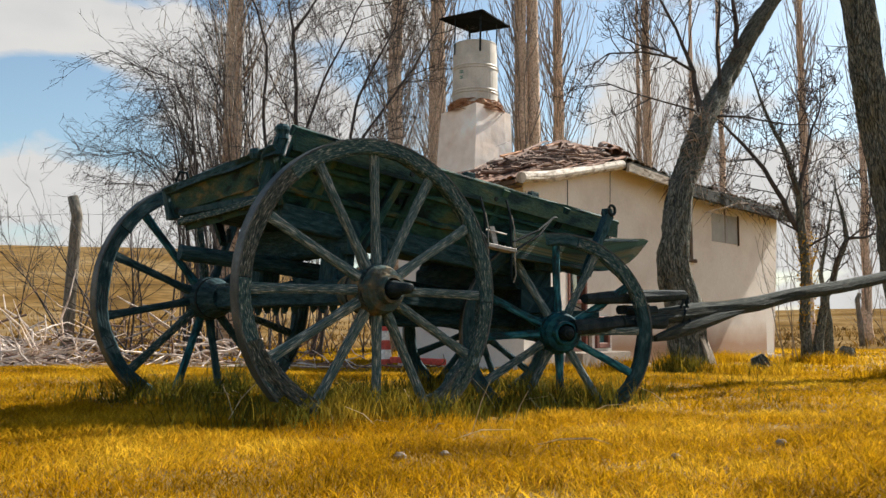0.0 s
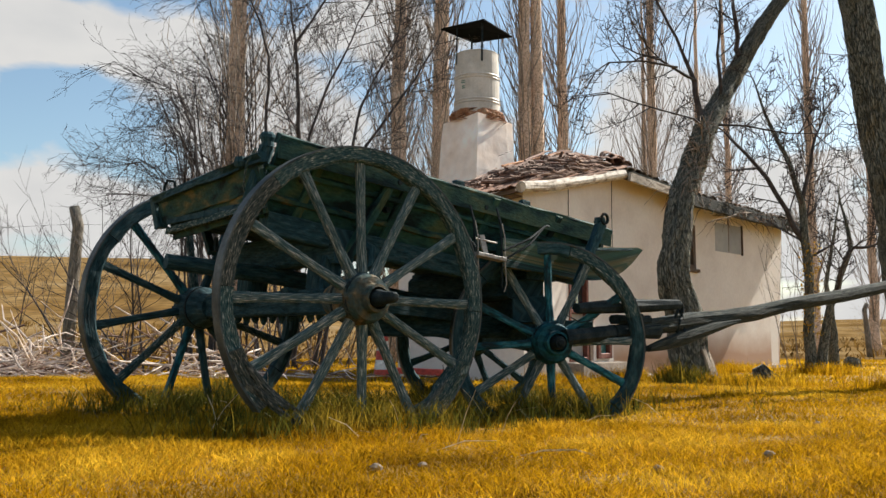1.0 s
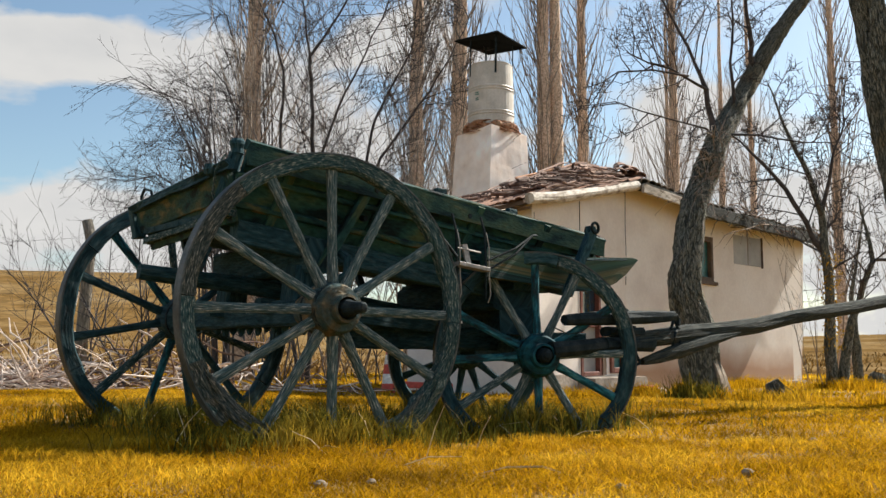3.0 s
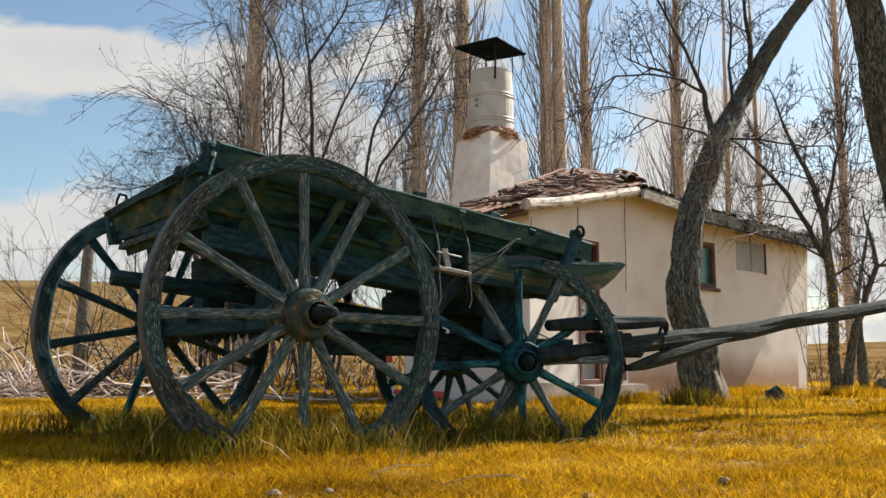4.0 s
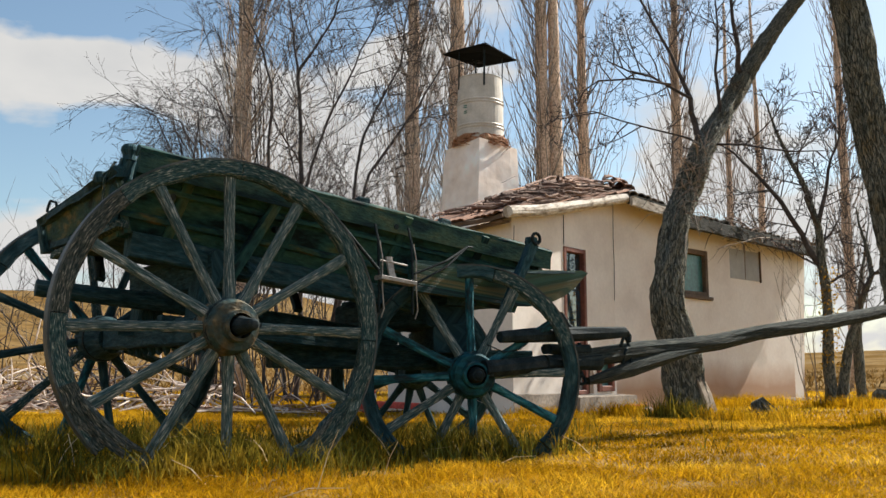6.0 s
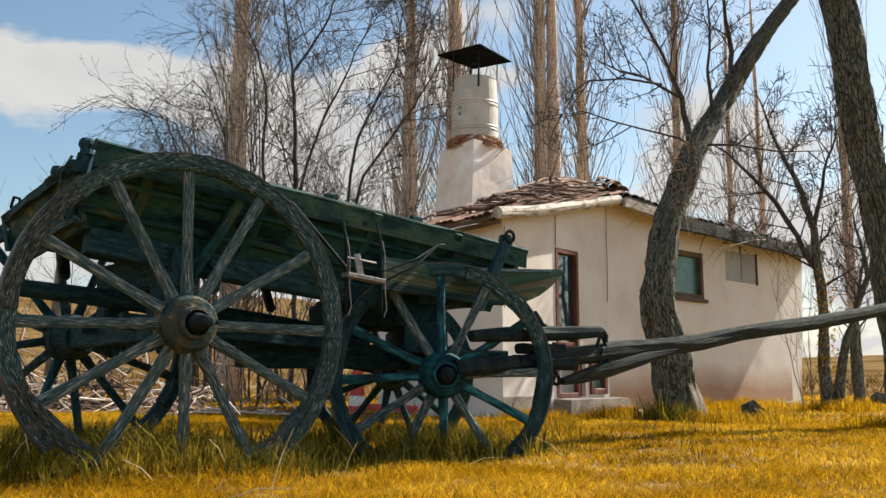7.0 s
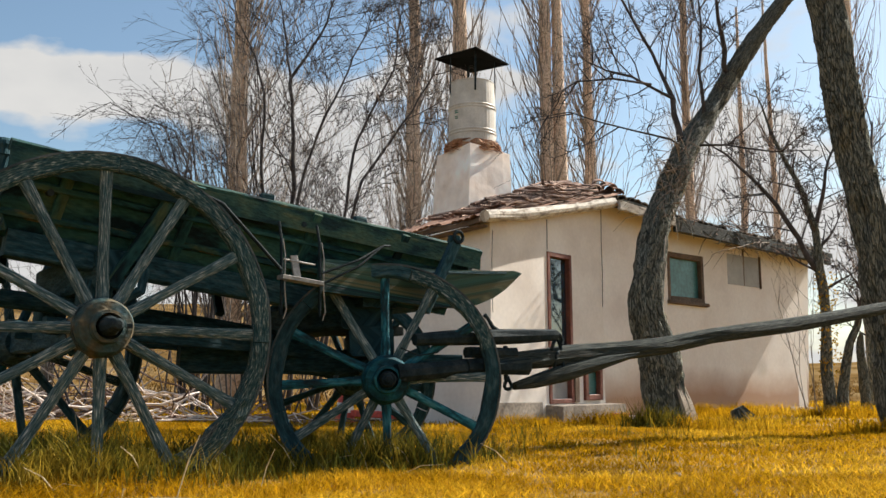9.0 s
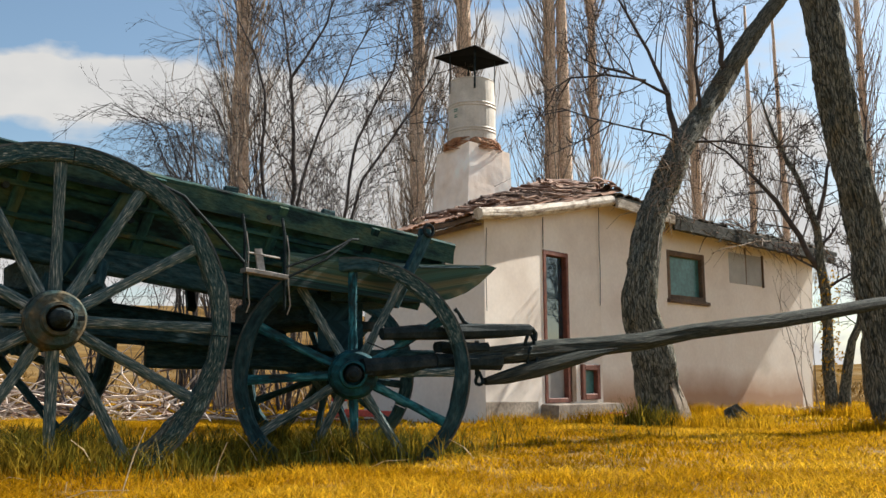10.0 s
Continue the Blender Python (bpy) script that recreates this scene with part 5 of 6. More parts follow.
def poplar(x, y, r, h, seed, lean=0.0, twigs=60, group="row of poplars", trunks=((0, 0, 1),)):
    rr = random.Random(seed)
    z0 = ground_z(x, y) - 0.05
    ob = thing("poplar", "tall bare poplar with pale tan bark and upright twigs", "tree", Matrix.Translation((x, y, z0)), group)
    trunk, crown = Build(), Build()
    n = 18
    pts = [Vector((lean * h * (k / n) + 0.05 * noise.noise(Vector((seed, k * 0.5, 0))), 0.05 * noise.noise(Vector((k * 0.5, seed, 3))), h * k / n)) for k in range(n + 1)]
    rad = [r * (1.12 - 0.85 * k / n) + (0.05 if k == 0 else 0) for k in range(n + 1)]
    for dx, dy, s in trunks:
        trunk.tube([p + Vector((dx, dy, 0)) for p in pts], [q * s for q in rad], 12, wob=0.2)
    for k in range(twigs):
        t = 0.06 + 0.6 * rr.random()
        f = t * n
        i = min(int(f), n - 1)
        c = pts[i].lerp(pts[i + 1], f - i)
        a = rr.uniform(0, 2 * math.pi)
        out = Vector((math.cos(a), math.sin(a), 0))
        L = rr.uniform(0.8, 3.6) * (1.1 - 0.5 * t)
        q = [c + out * rad[i] * 0.8]
        e = (out * rr.uniform(0.3, 0.8) + Vector((0, 0, 0.9))).normalized()
        rr_ = [rr.uniform(0.009, 0.024)]
        m = 6
        for j in range(m):
            e = (e + Vector((rr.gauss(0, 0.09), rr.gauss(0, 0.09), 0.22))).normalized()
            q.append(q[-1] + e * L / m)
            rr_.append(rr_[0] * (1 - 0.8 * (j + 1) / m))
            if j > 0 and rr.random() < 0.75:
                s = (e + Vector((rr.gauss(0, 0.4), rr.gauss(0, 0.4), 0.2))).normalized()
                l2 = rr.uniform(0.25, 0.8)
                crown.tube([q[-1], q[-1] + s * l2 * 0.5, q[-1] + s * l2 * 0.8 + Vector((0, 0, l2 * 0.25))], [0.009, 0.006, 0.004], 3, caps=False)
        crown.tube(q, rr_, 3, caps=False)
    part("trunk", trunk, POPLAR_BARK, ob, smooth=True)
    part("crown", crown, TWIG, ob, "upright thin twigs")["kind"] = "stuff"
    return ob


POPLARS = ((-3.92, 16.9, 0.19, 15, 0.012, ((0, 0, 1),)), (-1.0, 20.3, 0.19, 16, 0.004, ((0, 0, 1),)), (-0.03, 21.4, 0.24, 17, 0.0, ((0, 0, 1),)), (2.02, 21.9, 0.2, 17, -0.004, ((0, 0, 1), (0.3, 0.1, 0.95))), (3.1, 23.4, 0.165, 16, 0.0, ((0, 0, 1),)), (6.0, 26.0, 0.145, 18, 0.0, ((0, 0, 1),)), (11.05, 27.4, 0.14, 17, 0.0, ((0, 0, 1),)))
for k, (x, y, r, h, ln, tr) in enumerate(POPLARS):
    poplar(x, y, r, h, 20 + k, ln, 150, trunks=tr)
for k, (x, y, r, h, ln) in enumerate(((8.6, 31.0, 0.14, 13, 0.01), (9.6, 30.5, 0.13, 13, -0.01), (7.3, 33.0, 0.13, 13, 0.0), (14.0, 30.0, 0.15, 13, 0.01))):
    poplar(x, y, r, h, 40 + k, ln, 90)

tree("tree", "leaning bare tree with deeply furrowed grey bark beside the hut", (2.71, 9.85, 0.0),
     [([(0.03, 0, -0.08), (0.015, 0, 0.08), (-0.03, 0, 0.3), (-0.11, 0, 0.75), (-0.195, 0, 1.17), (-0.15, 0.05, 1.58), (-0.04, 0.2, 2.03), (0.11, 0.35, 2.37), (0.24, 0.48, 2.66), (0.42, 0.7, 3.0), (0.66, 0.95, 3.36), (0.92, 1.2, 3.74), (1.19, 1.4, 4.18), (1.68, 1.6, 4.85), (2.5, 1.8, 5.8)], [0.24, 0.205, 0.198, 0.205, 0.17, 0.147, 0.145, 0.138, 0.13, 0.118, 0.108, 0.104, 0.102, 0.085, 0.05], 0, 1.6, 0.45),
      ([(0.34, 0.6, 2.84), (0.3, 0.62, 3.15), (0.25, 0.63, 3.48), (0.12, 0.63, 3.82), (-0.03, 0.63, 4.16), (-0.26, 0.65, 4.65), (-0.6, 0.7, 5.5)], [0.042, 0.034, 0.028, 0.02, 0.016, 0.013, 0.006], 11, 1.3, 0.35),
      ([(0.27, 0.62, 3.48), (0.02, 0.5, 3.57), (-0.21, 0.35, 3.65), (-0.46, 0.35, 3.72), (-0.69, 0.35, 3.84)], [0.018, 0.015, 0.013, 0.01, 0.006], 7, 0.8, 0.2),
      ([(-0.01, 0.35, 3.56), (-0.42, 0.3, 3.62), (-0.8, 0.3, 3.6), (-0.97, 0.3, 3.47)], [0.014, 0.012, 0.009, 0.004], 6, 0.8, 0.2),
      ([(1.02, 1.28, 3.9), (0.96, 1.2, 4.2), (0.88, 1.1, 4.55), (0.8, 1.0, 5.3)], [0.034, 0.028, 0.022, 0.008], 9, 1.0, 0.2),
      ([(0.6, 0.88, 3.26), (0.6, 0.8, 3.6), (0.6, 0.75, 4.1), (0.58, 0.7, 4.9)], [0.022, 0.019, 0.015, 0.006], 10, 0.7, 0.2),
      ([(0.36, 0.62, 2.95), (0.15, 0.3, 2.95), (-0.3, 0, 2.98), (-0.9, -0.1, 3.15), (-1.3, -0.1, 3.1)], [0.014, 0.012, 0.009, 0.006, 0.003], 7, 0.8, 0.2),
      ([(0.45, 0.7, 2.98), (0.75, 0.4, 2.9), (1.1, 0, 2.72), (1.5, -0.1, 2.7)], [0.014, 0.011, 0.008, 0.003], 6, 0.7, 0.2)], BARK, DARK_TWIG, 41, crown_args=dict(kids=(7, 5), min_r=0.0042, up=0.12, spread=0.95, bend=0.3, ratio=0.52))
tree("tree", "thick bare leaning tree with dark bark at the field's edge", (4.17, 8.3, 0.0),
     [([(0.2, 0, -0.08), (0.14, 0, 0.12), (0.08, 0, 0.4), (0.0, 0, 1.0), (-0.06, 0, 1.7), (-0.19, 0, 2.6), (-0.29, 0, 3.6), (-0.42, 0.1, 4.4), (-0.5, 0.2, 6)], [0.25, 0.2, 0.165, 0.14, 0.138, 0.136, 0.132, 0.12, 0.09], 5, 1.6, 0.45)], BARK, DARK_TWIG, 42, crown_args=dict(kids=(4, 3), min_r=0.004))
tree("tree", "slender twin-stemmed bare tree with dark bark beside the hut", (5.4, 13.36, 0.0),
     [([(-0.08, 0, -0.05), (-0.08, 0, 0.6), (-0.06, 0, 1.1), (-0.06, 0, 1.68), (-0.11, 0, 2.48), (-0.27, 0, 3.04), (-0.44, 0, 3.4), (-0.63, 0, 3.87), (-0.8, 0.1, 4.5)], [0.085, 0.075, 0.07, 0.066, 0.05, 0.036, 0.03, 0.02, 0.007], 15, 0.9, 0.3),
      ([(-0.07, 0, 1.85), (-0.34, 0, 2.38), (-0.61, 0, 2.84), (-0.9, 0, 3.2), (-1.24, 0, 3.56), (-1.6, 0, 3.8)], [0.042, 0.036, 0.032, 0.025, 0.015, 0.006], 15, 0.8, 0.15),
      ([(-0.11, 0, 2.5), (-0.04, 0, 2.78), (0.04, 0, 3.1), (0.12, 0, 3.46), (0.26, 0, 3.8), (0.3, 0, 4.5)], [0.034, 0.03, 0.024, 0.018, 0.012, 0.005], 13, 0.8, 0.15),
      ([(0.09, 0, -0.05), (0.12, 0, 0.4), (0.24, 0, 0.97), (0.4, 0, 1.4), (0.57, 0, 1.8), (0.5, 0, 2.28), (0.42, 0, 2.75)], [0.085, 0.07, 0.05, 0.043, 0.036, 0.022, 0.008], 12, 0.8, 0.4),
      ([(0.57, 0, 1.82), (0.83, 0, 1.83), (1.03, 0, 1.9), (1.3, 0, 2.3)], [0.026, 0.02, 0.016, 0.006], 9, 0.7, 0.15)], BARK, DARK_TWIG, 43, crown_args=dict(kids=(7, 5), min_r=0.0065, spread=0.95, bend=0.35, ratio=0.5))
tree("tree", "small bare tree at the field's edge", (7.77, 18.5, 0.0),
     [([(0, 0, -0.05), (-0.02, 0, 0.8), (-0.05, 0, 1.6), (0.1, 0, 2.4), (0.3, 0, 3.4)], [0.062, 0.055, 0.045, 0.03, 0.01], 9, 1.1, 0.3)], BARK, DARK_TWIG, 48, crown_args=dict(kids=(6, 5), min_r=0.005, spread=0.9, ratio=0.5))
tree("tree", "many-stemmed dark bare tree behind the wagon", (-2.45, 15.4, 0.0),
     [([(0.0, 0.1, -0.05), (0.04, 0.1, 1.8), (0.03, 0, 3.87), (0.01, 0, 4.54), (-0.02, 0, 5.14), (-0.06, 0, 5.54), (0.2, 0, 5.91), (0.55, 0, 6.5), (0.8, 0, 7.4)], [0.047, 0.041, 0.036, 0.034, 0.030, 0.028, 0.022, 0.017, 0.007], 24, 1.7, 0.25),
      ([(-0.04, 0, 5.45), (-0.13, 0, 5.95), (-0.19, 0, 6.5), (-0.3, 0, 7.4)], [0.022, 0.018, 0.014, 0.006], 12, 1.3, 0.2),
      ([(-0.15, 0.1, -0.05), (-0.45, 0.2, 2.0), (-0.56, 0.1, 4.17), (-0.52, 0.1, 4.8), (-0.53, 0.1, 5.34), (-0.69, 0.1, 5.95), (-0.9, 0.1, 6.4), (-1.2, 0.1, 7.2)], [0.033, 0.030, 0.028, 0.025, 0.022, 0.018, 0.013, 0.006], 20, 1.6, 0.25),
      ([(0.08, 0, 3.3), (0.2, 0, 3.9), (0.46, 0, 4.67), (0.8, 0, 5.37), (1.15, 0, 6.14), (1.5, 0, 7.0)], [0.028, 0.025, 0.021, 0.017, 0.011, 0.004], 20, 1.5, 0.2),
      ([(0.3, 0.1, -0.05), (0.75, 0.1, 2.2), (0.94, 0.1, 3.8), (1.07, 0.1, 4.46), (1.36, 0.1, 5.06), (1.68, 0.1, 5.66), (1.77, 0.1, 6.5), (1.9, 0.1, 7.3)], [0.033, 0.030, 0.026, 0.023, 0.019, 0.014, 0.010, 0.004], 19, 1.4, 0.25),
      ([(0.45, 0, -0.05), (0.75, 0, 1.9), (1.17, 0, 3.75), (1.68, 0, 4.46), (2.01, 0, 4.92), (2.36, 0, 5.53), (2.8, 0, 6.4)], [0.033, 0.030, 0.025, 0.021, 0.017, 0.012, 0.004], 19, 1.4, 0.25)], BARK, DARK_TWIG, 44, crown_args=dict(kids=(8, 5), min_r=0.0055, up=0.26, spread=0.7, bend=0.2))


def arching(name, label, x, y, count, seed, mat, reach, top):
    """A bush whose long whips rise, lie over to one side and hang down at the tips."""
    rr = random.Random(seed)
    ob = thing(name, label, "shrub", Matrix.Translation((x, y, ground_z(x, y))))
    fine = Build()
    for k in range(count):
        zt = rr.uniform(*top)
        rx = rr.uniform(*reach)
        x0 = rr.uniform(-0.6, 0.1)
        dy = rr.uniform(-0.6, 0.6)
        drop = rr.uniform(-0.3, 0.7)
        stem = [Vector((x0, 0, -0.05)), Vector((x0 - 0.02, dy * 0.2, zt * 0.45)), Vector((x0 - rx * 0.14, dy * 0.4, zt * 0.8)), Vector((x0 - rx * 0.4, dy * 0.6, zt * 0.98)), Vector((x0 - rx * 0.7, dy * 0.8, zt * 1.02)), Vector((x0 - rx, dy, zt - drop))]
        stem = [p + Vector((rr.gauss(0, 0.1), rr.gauss(0, 0.1), rr.gauss(0, 0.1))) for p in stem]
        r = rr.uniform(0.012, 0.02)
        wb = Build().tube(stem, [r, r * 0.95, r * 0.85, r * 0.7, r * 0.5, r * 0.2], 5, caps=False)
        part("stem", wb, mat, ob, smooth=True)
        for j in range(14):
            f = rr.uniform(1.3, 4.9)
            i = int(f)
            c = stem[i].lerp(stem[i + 1], f - i)
            ax = (stem[i + 1] - stem[i]).normalized()
            d = (ax + Vector((rr.gauss(-0.1, 0.35), rr.gauss(0, 0.5), rr.gauss(0.1, 0.5)))).normalized()
            grow([], fine, rr, c, d, rr.uniform(0.4, 1.3), 0.0058, 0, spread=0.6, up=0.0, kids=(4, 2), droop=0.6, bend=0.3, min_r=0.004, sides=3, ratio=0.5, thick_r=1.0)
    part("switch", fine, mat, ob, "thin tangled switches")["kind"] = "stuff"
    return ob


def shrub(name, label, x, y, stems, length, fan, seed, mat, droop=0.5, kids=(7, 5), r=0.02, up=0.25, width=0.5):
    """A thicket of long arching switches from one root."""
    rr = random.Random(seed)
    ob = thing(name, label, "shrub", Matrix.Translation((x, y, ground_z(x, y))))
    wood, fine = [], Build()
    for k in range(stems):
        a = radians(rr.uniform(*fan))
        d = Vector((math.cos(a), rr.uniform(-0.4, 0.4), abs(math.sin(a)) + 0.15)).normalized()
        grow(wood, fine, rr, Vector((rr.uniform(-width, width), rr.uniform(-0.4, 0.4), -0.05)), d, length * rr.uniform(0.6, 1.15), r * rr.uniform(0.7, 1.3), 0, spread=0.55, up=up, kids=kids, droop=droop, bend=0.2, min_r=0.0032, sides=4, ratio=0.55, thick_r=r * 0.6)
    for b in wood:
        part("stem", b, mat, ob)
    c = part("switch", fine, mat, ob, "thin tangled switches")
    c["kind"] = "stuff"
    return ob


arching("shrub", "tall bare bush of long arching whips beside the poplar", -3.75, 15.5, 24, 61, DARK_TWIG, (0.4, 1.9), (2.6, 5.2))
arching("shrub", "bare bush of thin arching whips behind the poplar", -3.7, 17.7, 15, 62, DARK_TWIG, (0.1, 1.5), (4.6, 7.0))
shrub("shrub", "bare thicket of thin switches under the poplars", -0.6, 18.5, 20, 4.5, (50, 130), 63, TWIG, droop=0.3, kids=(8, 6), r=0.016, width=1.4)
shrub("shrub", "bare thin bush beside the fence post", -4.4, 11.5, 12, 2.4, (25, 155), 64, DARK_TWIG, droop=0.25, kids=(7, 4), r=0.014, width=0.9)
shrub("shrub", "bare thin bush in the brushwood", -2.6, 11.2, 10, 2.0, (50, 130), 65, DARK_TWIG, droop=0.2, kids=(5, 3), r=0.012, width=0.8)
shrub("shrub", "dense dark bare thicket under the many-stemmed tree", -1.7, 15.7, 15, 4.2, (62, 118), 69, DARK_TWIG, droop=0.15, kids=(8, 4), r=0.015, width=1.3)
shrub("shrub", "bare thicket behind the wagon", -1.2, 13.2, 8, 1.7, (50, 130), 66, DARK_TWIG, droop=0.2, kids=(5, 4), r=0.014, width=1.2)
shrub("shrub", "pale fine bare thicket behind the many-stemmed tree", -1.6, 17.0, 16, 5.0, (55, 125), 70, TWIG, droop=0.2, kids=(8, 5), r=0.014, width=1.8)
shrub("shrub", "young bare sapling against the hut wall", 5.14, 13.6, 4, 2.0, (78, 102), 67, TWIG, droop=0.1, kids=(5, 2), r=0.008, width=0.06)

# pale torn wood at the leaning tree's foot
torn = Build()
rs = random.Random(5)
for k in range(9):
    x, y = 2.82 + 0.016 * k, 9.67 + 0.03 * k
    torn.tube([(x + 0.03, y, 0.02), (x - 0.02, y + 0.02, 0.2 + 0.08 * rs.random()), (x - 0.12, y + 0.07, 0.4 + 0.28 * rs.random())], [0.034, 0.024, 0.005], 6, wob=0.3)
single("bark_slab", torn, TORN_WOOD, "torn pale wood and bark at the leaning tree's foot", "bark")

# pale suckers hanging about the fork of the leaning tree
suckers = Build()
rs = random.Random(12)
for k in range(70):
    t = rs.random()
    p = Vector((2.66 + 0.42 * t, 10.02 + 0.45 * t, 1.95 + 1.1 * t)) + Vector((rs.uniform(-0.1, 0.1), -0.11, rs.uniform(-0.1, 0.1)))
    d = Vector((rs.gauss(0.1, 0.7), rs.uniform(-0.8, -0.1), rs.gauss(0.1, 0.8))).normalized()
    L = rs.uniform(0.15, 0.55)
    suckers.tube([p, p + d * L * 0.4, p + d * L * 0.75 + Vector((0, 0, -0.08 * L)), p + d * L + Vector((rs.gauss(0, 0.03), 0, -0.35 * L))], [0.005, 0.0045, 0.0035, 0.002], 3, caps=False)
single("sucker_twigs", suckers, TWIG, "pale thin suckers hanging about the leaning tree's fork", "twigs", kind="stuff")

# yellow leaves and lichen on the twin-stemmed tree
leaves = Build()
rs = random.Random(9)
for k in range(280):
    a, z = rs.uniform(0, 6.28), rs.uniform(0.5, 1.9)
    r = rs.uniform(0.07, 0.16)
    p = Vector((5.36 + r * math.cos(a), 13.3 + r * math.sin(a) * 0.8, z))
    u = Vector((rs.gauss(0, 1), rs.gauss(0, 1), rs.gauss(0, 1))).normalized() * 0.026
    v = u.orthogonal().normalized() * 0.018
    leaves.ring_strip([[p - u, p + v * 0.6 - u * 0.2, p - v * 0.6 - u * 0.2], [p + u, p + v + u * 0.2, p - v + u * 0.2]], caps=False)
single("leaf_cluster", leaves, BUD, "small yellow leaves on the twin-stemmed tree", "leaves", kind="stuff")


# ---- grass ----
def blades(name, count, area, height, width, mat, label, seed, lean=0.35, keep=None, clump=0.0):
    rs = np.random.RandomState(seed)
    x0, x1, y0, y1 = area
    xs, ys = [], []
    x = rs.uniform(x0, x1, count)
    y = rs.uniform(y0, y1, count)
    if keep is not None:
        k = np.array([keep(a, b) for a, b in zip(x, y)])
        x, y = x[k], y[k]
    n = len(x)
    z = np.array([ground_z(a, b) for a, b in zip(x, y)]) - 0.006
    patch = np.array([noise.noise(Vector((a * 2.6, b * 2.6, seed))) + 0.6 * noise.noise(Vector((a * 7, b * 7, seed))) for a, b in zip(x, y)])
    h = height * np.minimum(1.45, rs.uniform(0.4, 1.2, n) * (1 + 0.75 * patch)).clip(0.25)
    a = rs.uniform(0, 2 * np.pi, n)
    wdir = np.stack([np.cos(a), np.sin(a)], 1)
    b = rs.uniform(0, 2 * np.pi, n)
    ld = np.stack([np.cos(b), np.sin(b)], 1) * (lean * rs.uniform(0.2, 1.6, n) * h)[:, None]
    w = width * rs.uniform(0.6, 1.3, n)
    v = np.zeros((n, 5, 3))
    base = np.stack([x, y, z], 1)
    for i, (s, t, ww) in enumerate(((-1, 0, 1), (1, 0, 1), (-1, 0.55, 0.8), (1, 0.55, 0.8), (0, 1, 0))):
        v[:, i, :2] = base[:, :2] + wdir * (s * ww * w / 2)[:, None] + ld * (t ** 1.8)
        v[:, i, 2] = base[:, 2] + h * t * (1 - 0.18 * lean * t)
    me = bpy.data.meshes.new(name)
    me.vertices.add(n * 5)
    me.vertices.foreach_set("co", v.reshape(-1))
    tri = np.array([[0, 1, 3], [0, 3, 2], [2, 3, 4]])
    idx = (np.arange(n)[:, None, None] * 5 + tri[None]).reshape(-1)
    me.loops.add(len(idx))
    me.loops.foreach_set("vertex_index", idx)
    me.polygons.add(len(idx) // 3)
    me.polygons.foreach_set("loop_start", np.arange(0, len(idx), 3))
    me.update(calc_edges=True)
    me.validate()
    me.materials.append(mat)
    return tagged(new(name, me), label, "grass", kind="stuff")


HUT = [HA.xy, HB.xy, HE.xy, HF.xy, HG.xy, HD.xy]


def in_hut(x, y):
    c = False
    for (x0, y0), (x1, y1) in zip(HUT, HUT[1:] + HUT[:1]):
        if (y0 > y) != (y1 > y) and x < (x1 - x0) * (y - y0) / (y1 - y0) + x0:
            c = not c
    return c


def open_ground(x, y):
    return not in_hut(x, y)


WHEEL_FEET = [CART @ Vector(p) for p in ((0, 0, 0), (0.035, 1.62, 0), (1.35, 0.11, 0))] + [Vector((0.25, 6.25, 0))]


def tuft_ground(x, y):
    p = Vector((x, y, 0))
    w = max(math.exp(-((p - f).dot(CX) ** 2) / 0.22 - ((p - f).dot(CY) ** 2) / 0.03) for f in WHEEL_FEET)
    q = p - Vector((-0.283, 4.065, 0))
    a, b = q.dot(CX), q.dot(CY)
    under = 0.1 if -0.6 < a < 1.7 and -0.25 < b < 1.7 else 0.0
    lumps = max(0.0, noise.noise(Vector((x * 1.6, y * 1.6, 8))) - 0.3) * 0.3 if y > 4.9 else 0.0
    return rt.random() < max(w, under, lumps)


rt = random.Random(31)


def fine_turf(x, y):
    """1 where the turf is fine and dense, fading raggedly to the coarser grass round it."""
    d = min(x + 3.2, 3.9 - x, y - 1.5) + 0.35 * noise.noise(Vector((x * 1.7, y * 1.7, 3)))
    return min(1.0, max(0.0, d / 0.6))


blades("grass", 228000, (-3.2, 3.9, 1.5, 4.6), 0.052, 0.0037, GRASS, "short golden grass", 1, lean=1.0, keep=lambda x, y: rt.random() < fine_turf(x, y))
blades("grass", 180000, (-5.0, 6.0, 4.6, 9.5), 0.044, 0.006, GRASS, "short golden grass", 2, lean=0.95, keep=open_ground)
blades("grass", 80000, (-9, 12, 9.5, 22), 0.055, 0.016, GRASS, "short golden grass", 3, lean=0.6, keep=open_ground)
blades("grass", 60000, (-9, 10, -5, 4.6), 0.07, 0.014, GRASS, "short golden grass", 5, lean=0.9, keep=lambda x, y: rt.random() > fine_turf(x, y) and math.hypot(x - 0.7, y - 0.35) > 1.3)
blades("tall_grass", 190000, (-2.2, 2.6, 3.0, 7.4), 0.15, 0.005, TALL_GRASS, "taller olive grass round the wagon wheels", 4, lean=0.55, keep=tuft_ground)


def tree_foot(a, b, s):
    return lambda x, y: rt.random() < math.exp(-((x - a) ** 2 + (y - b) ** 2) / s)


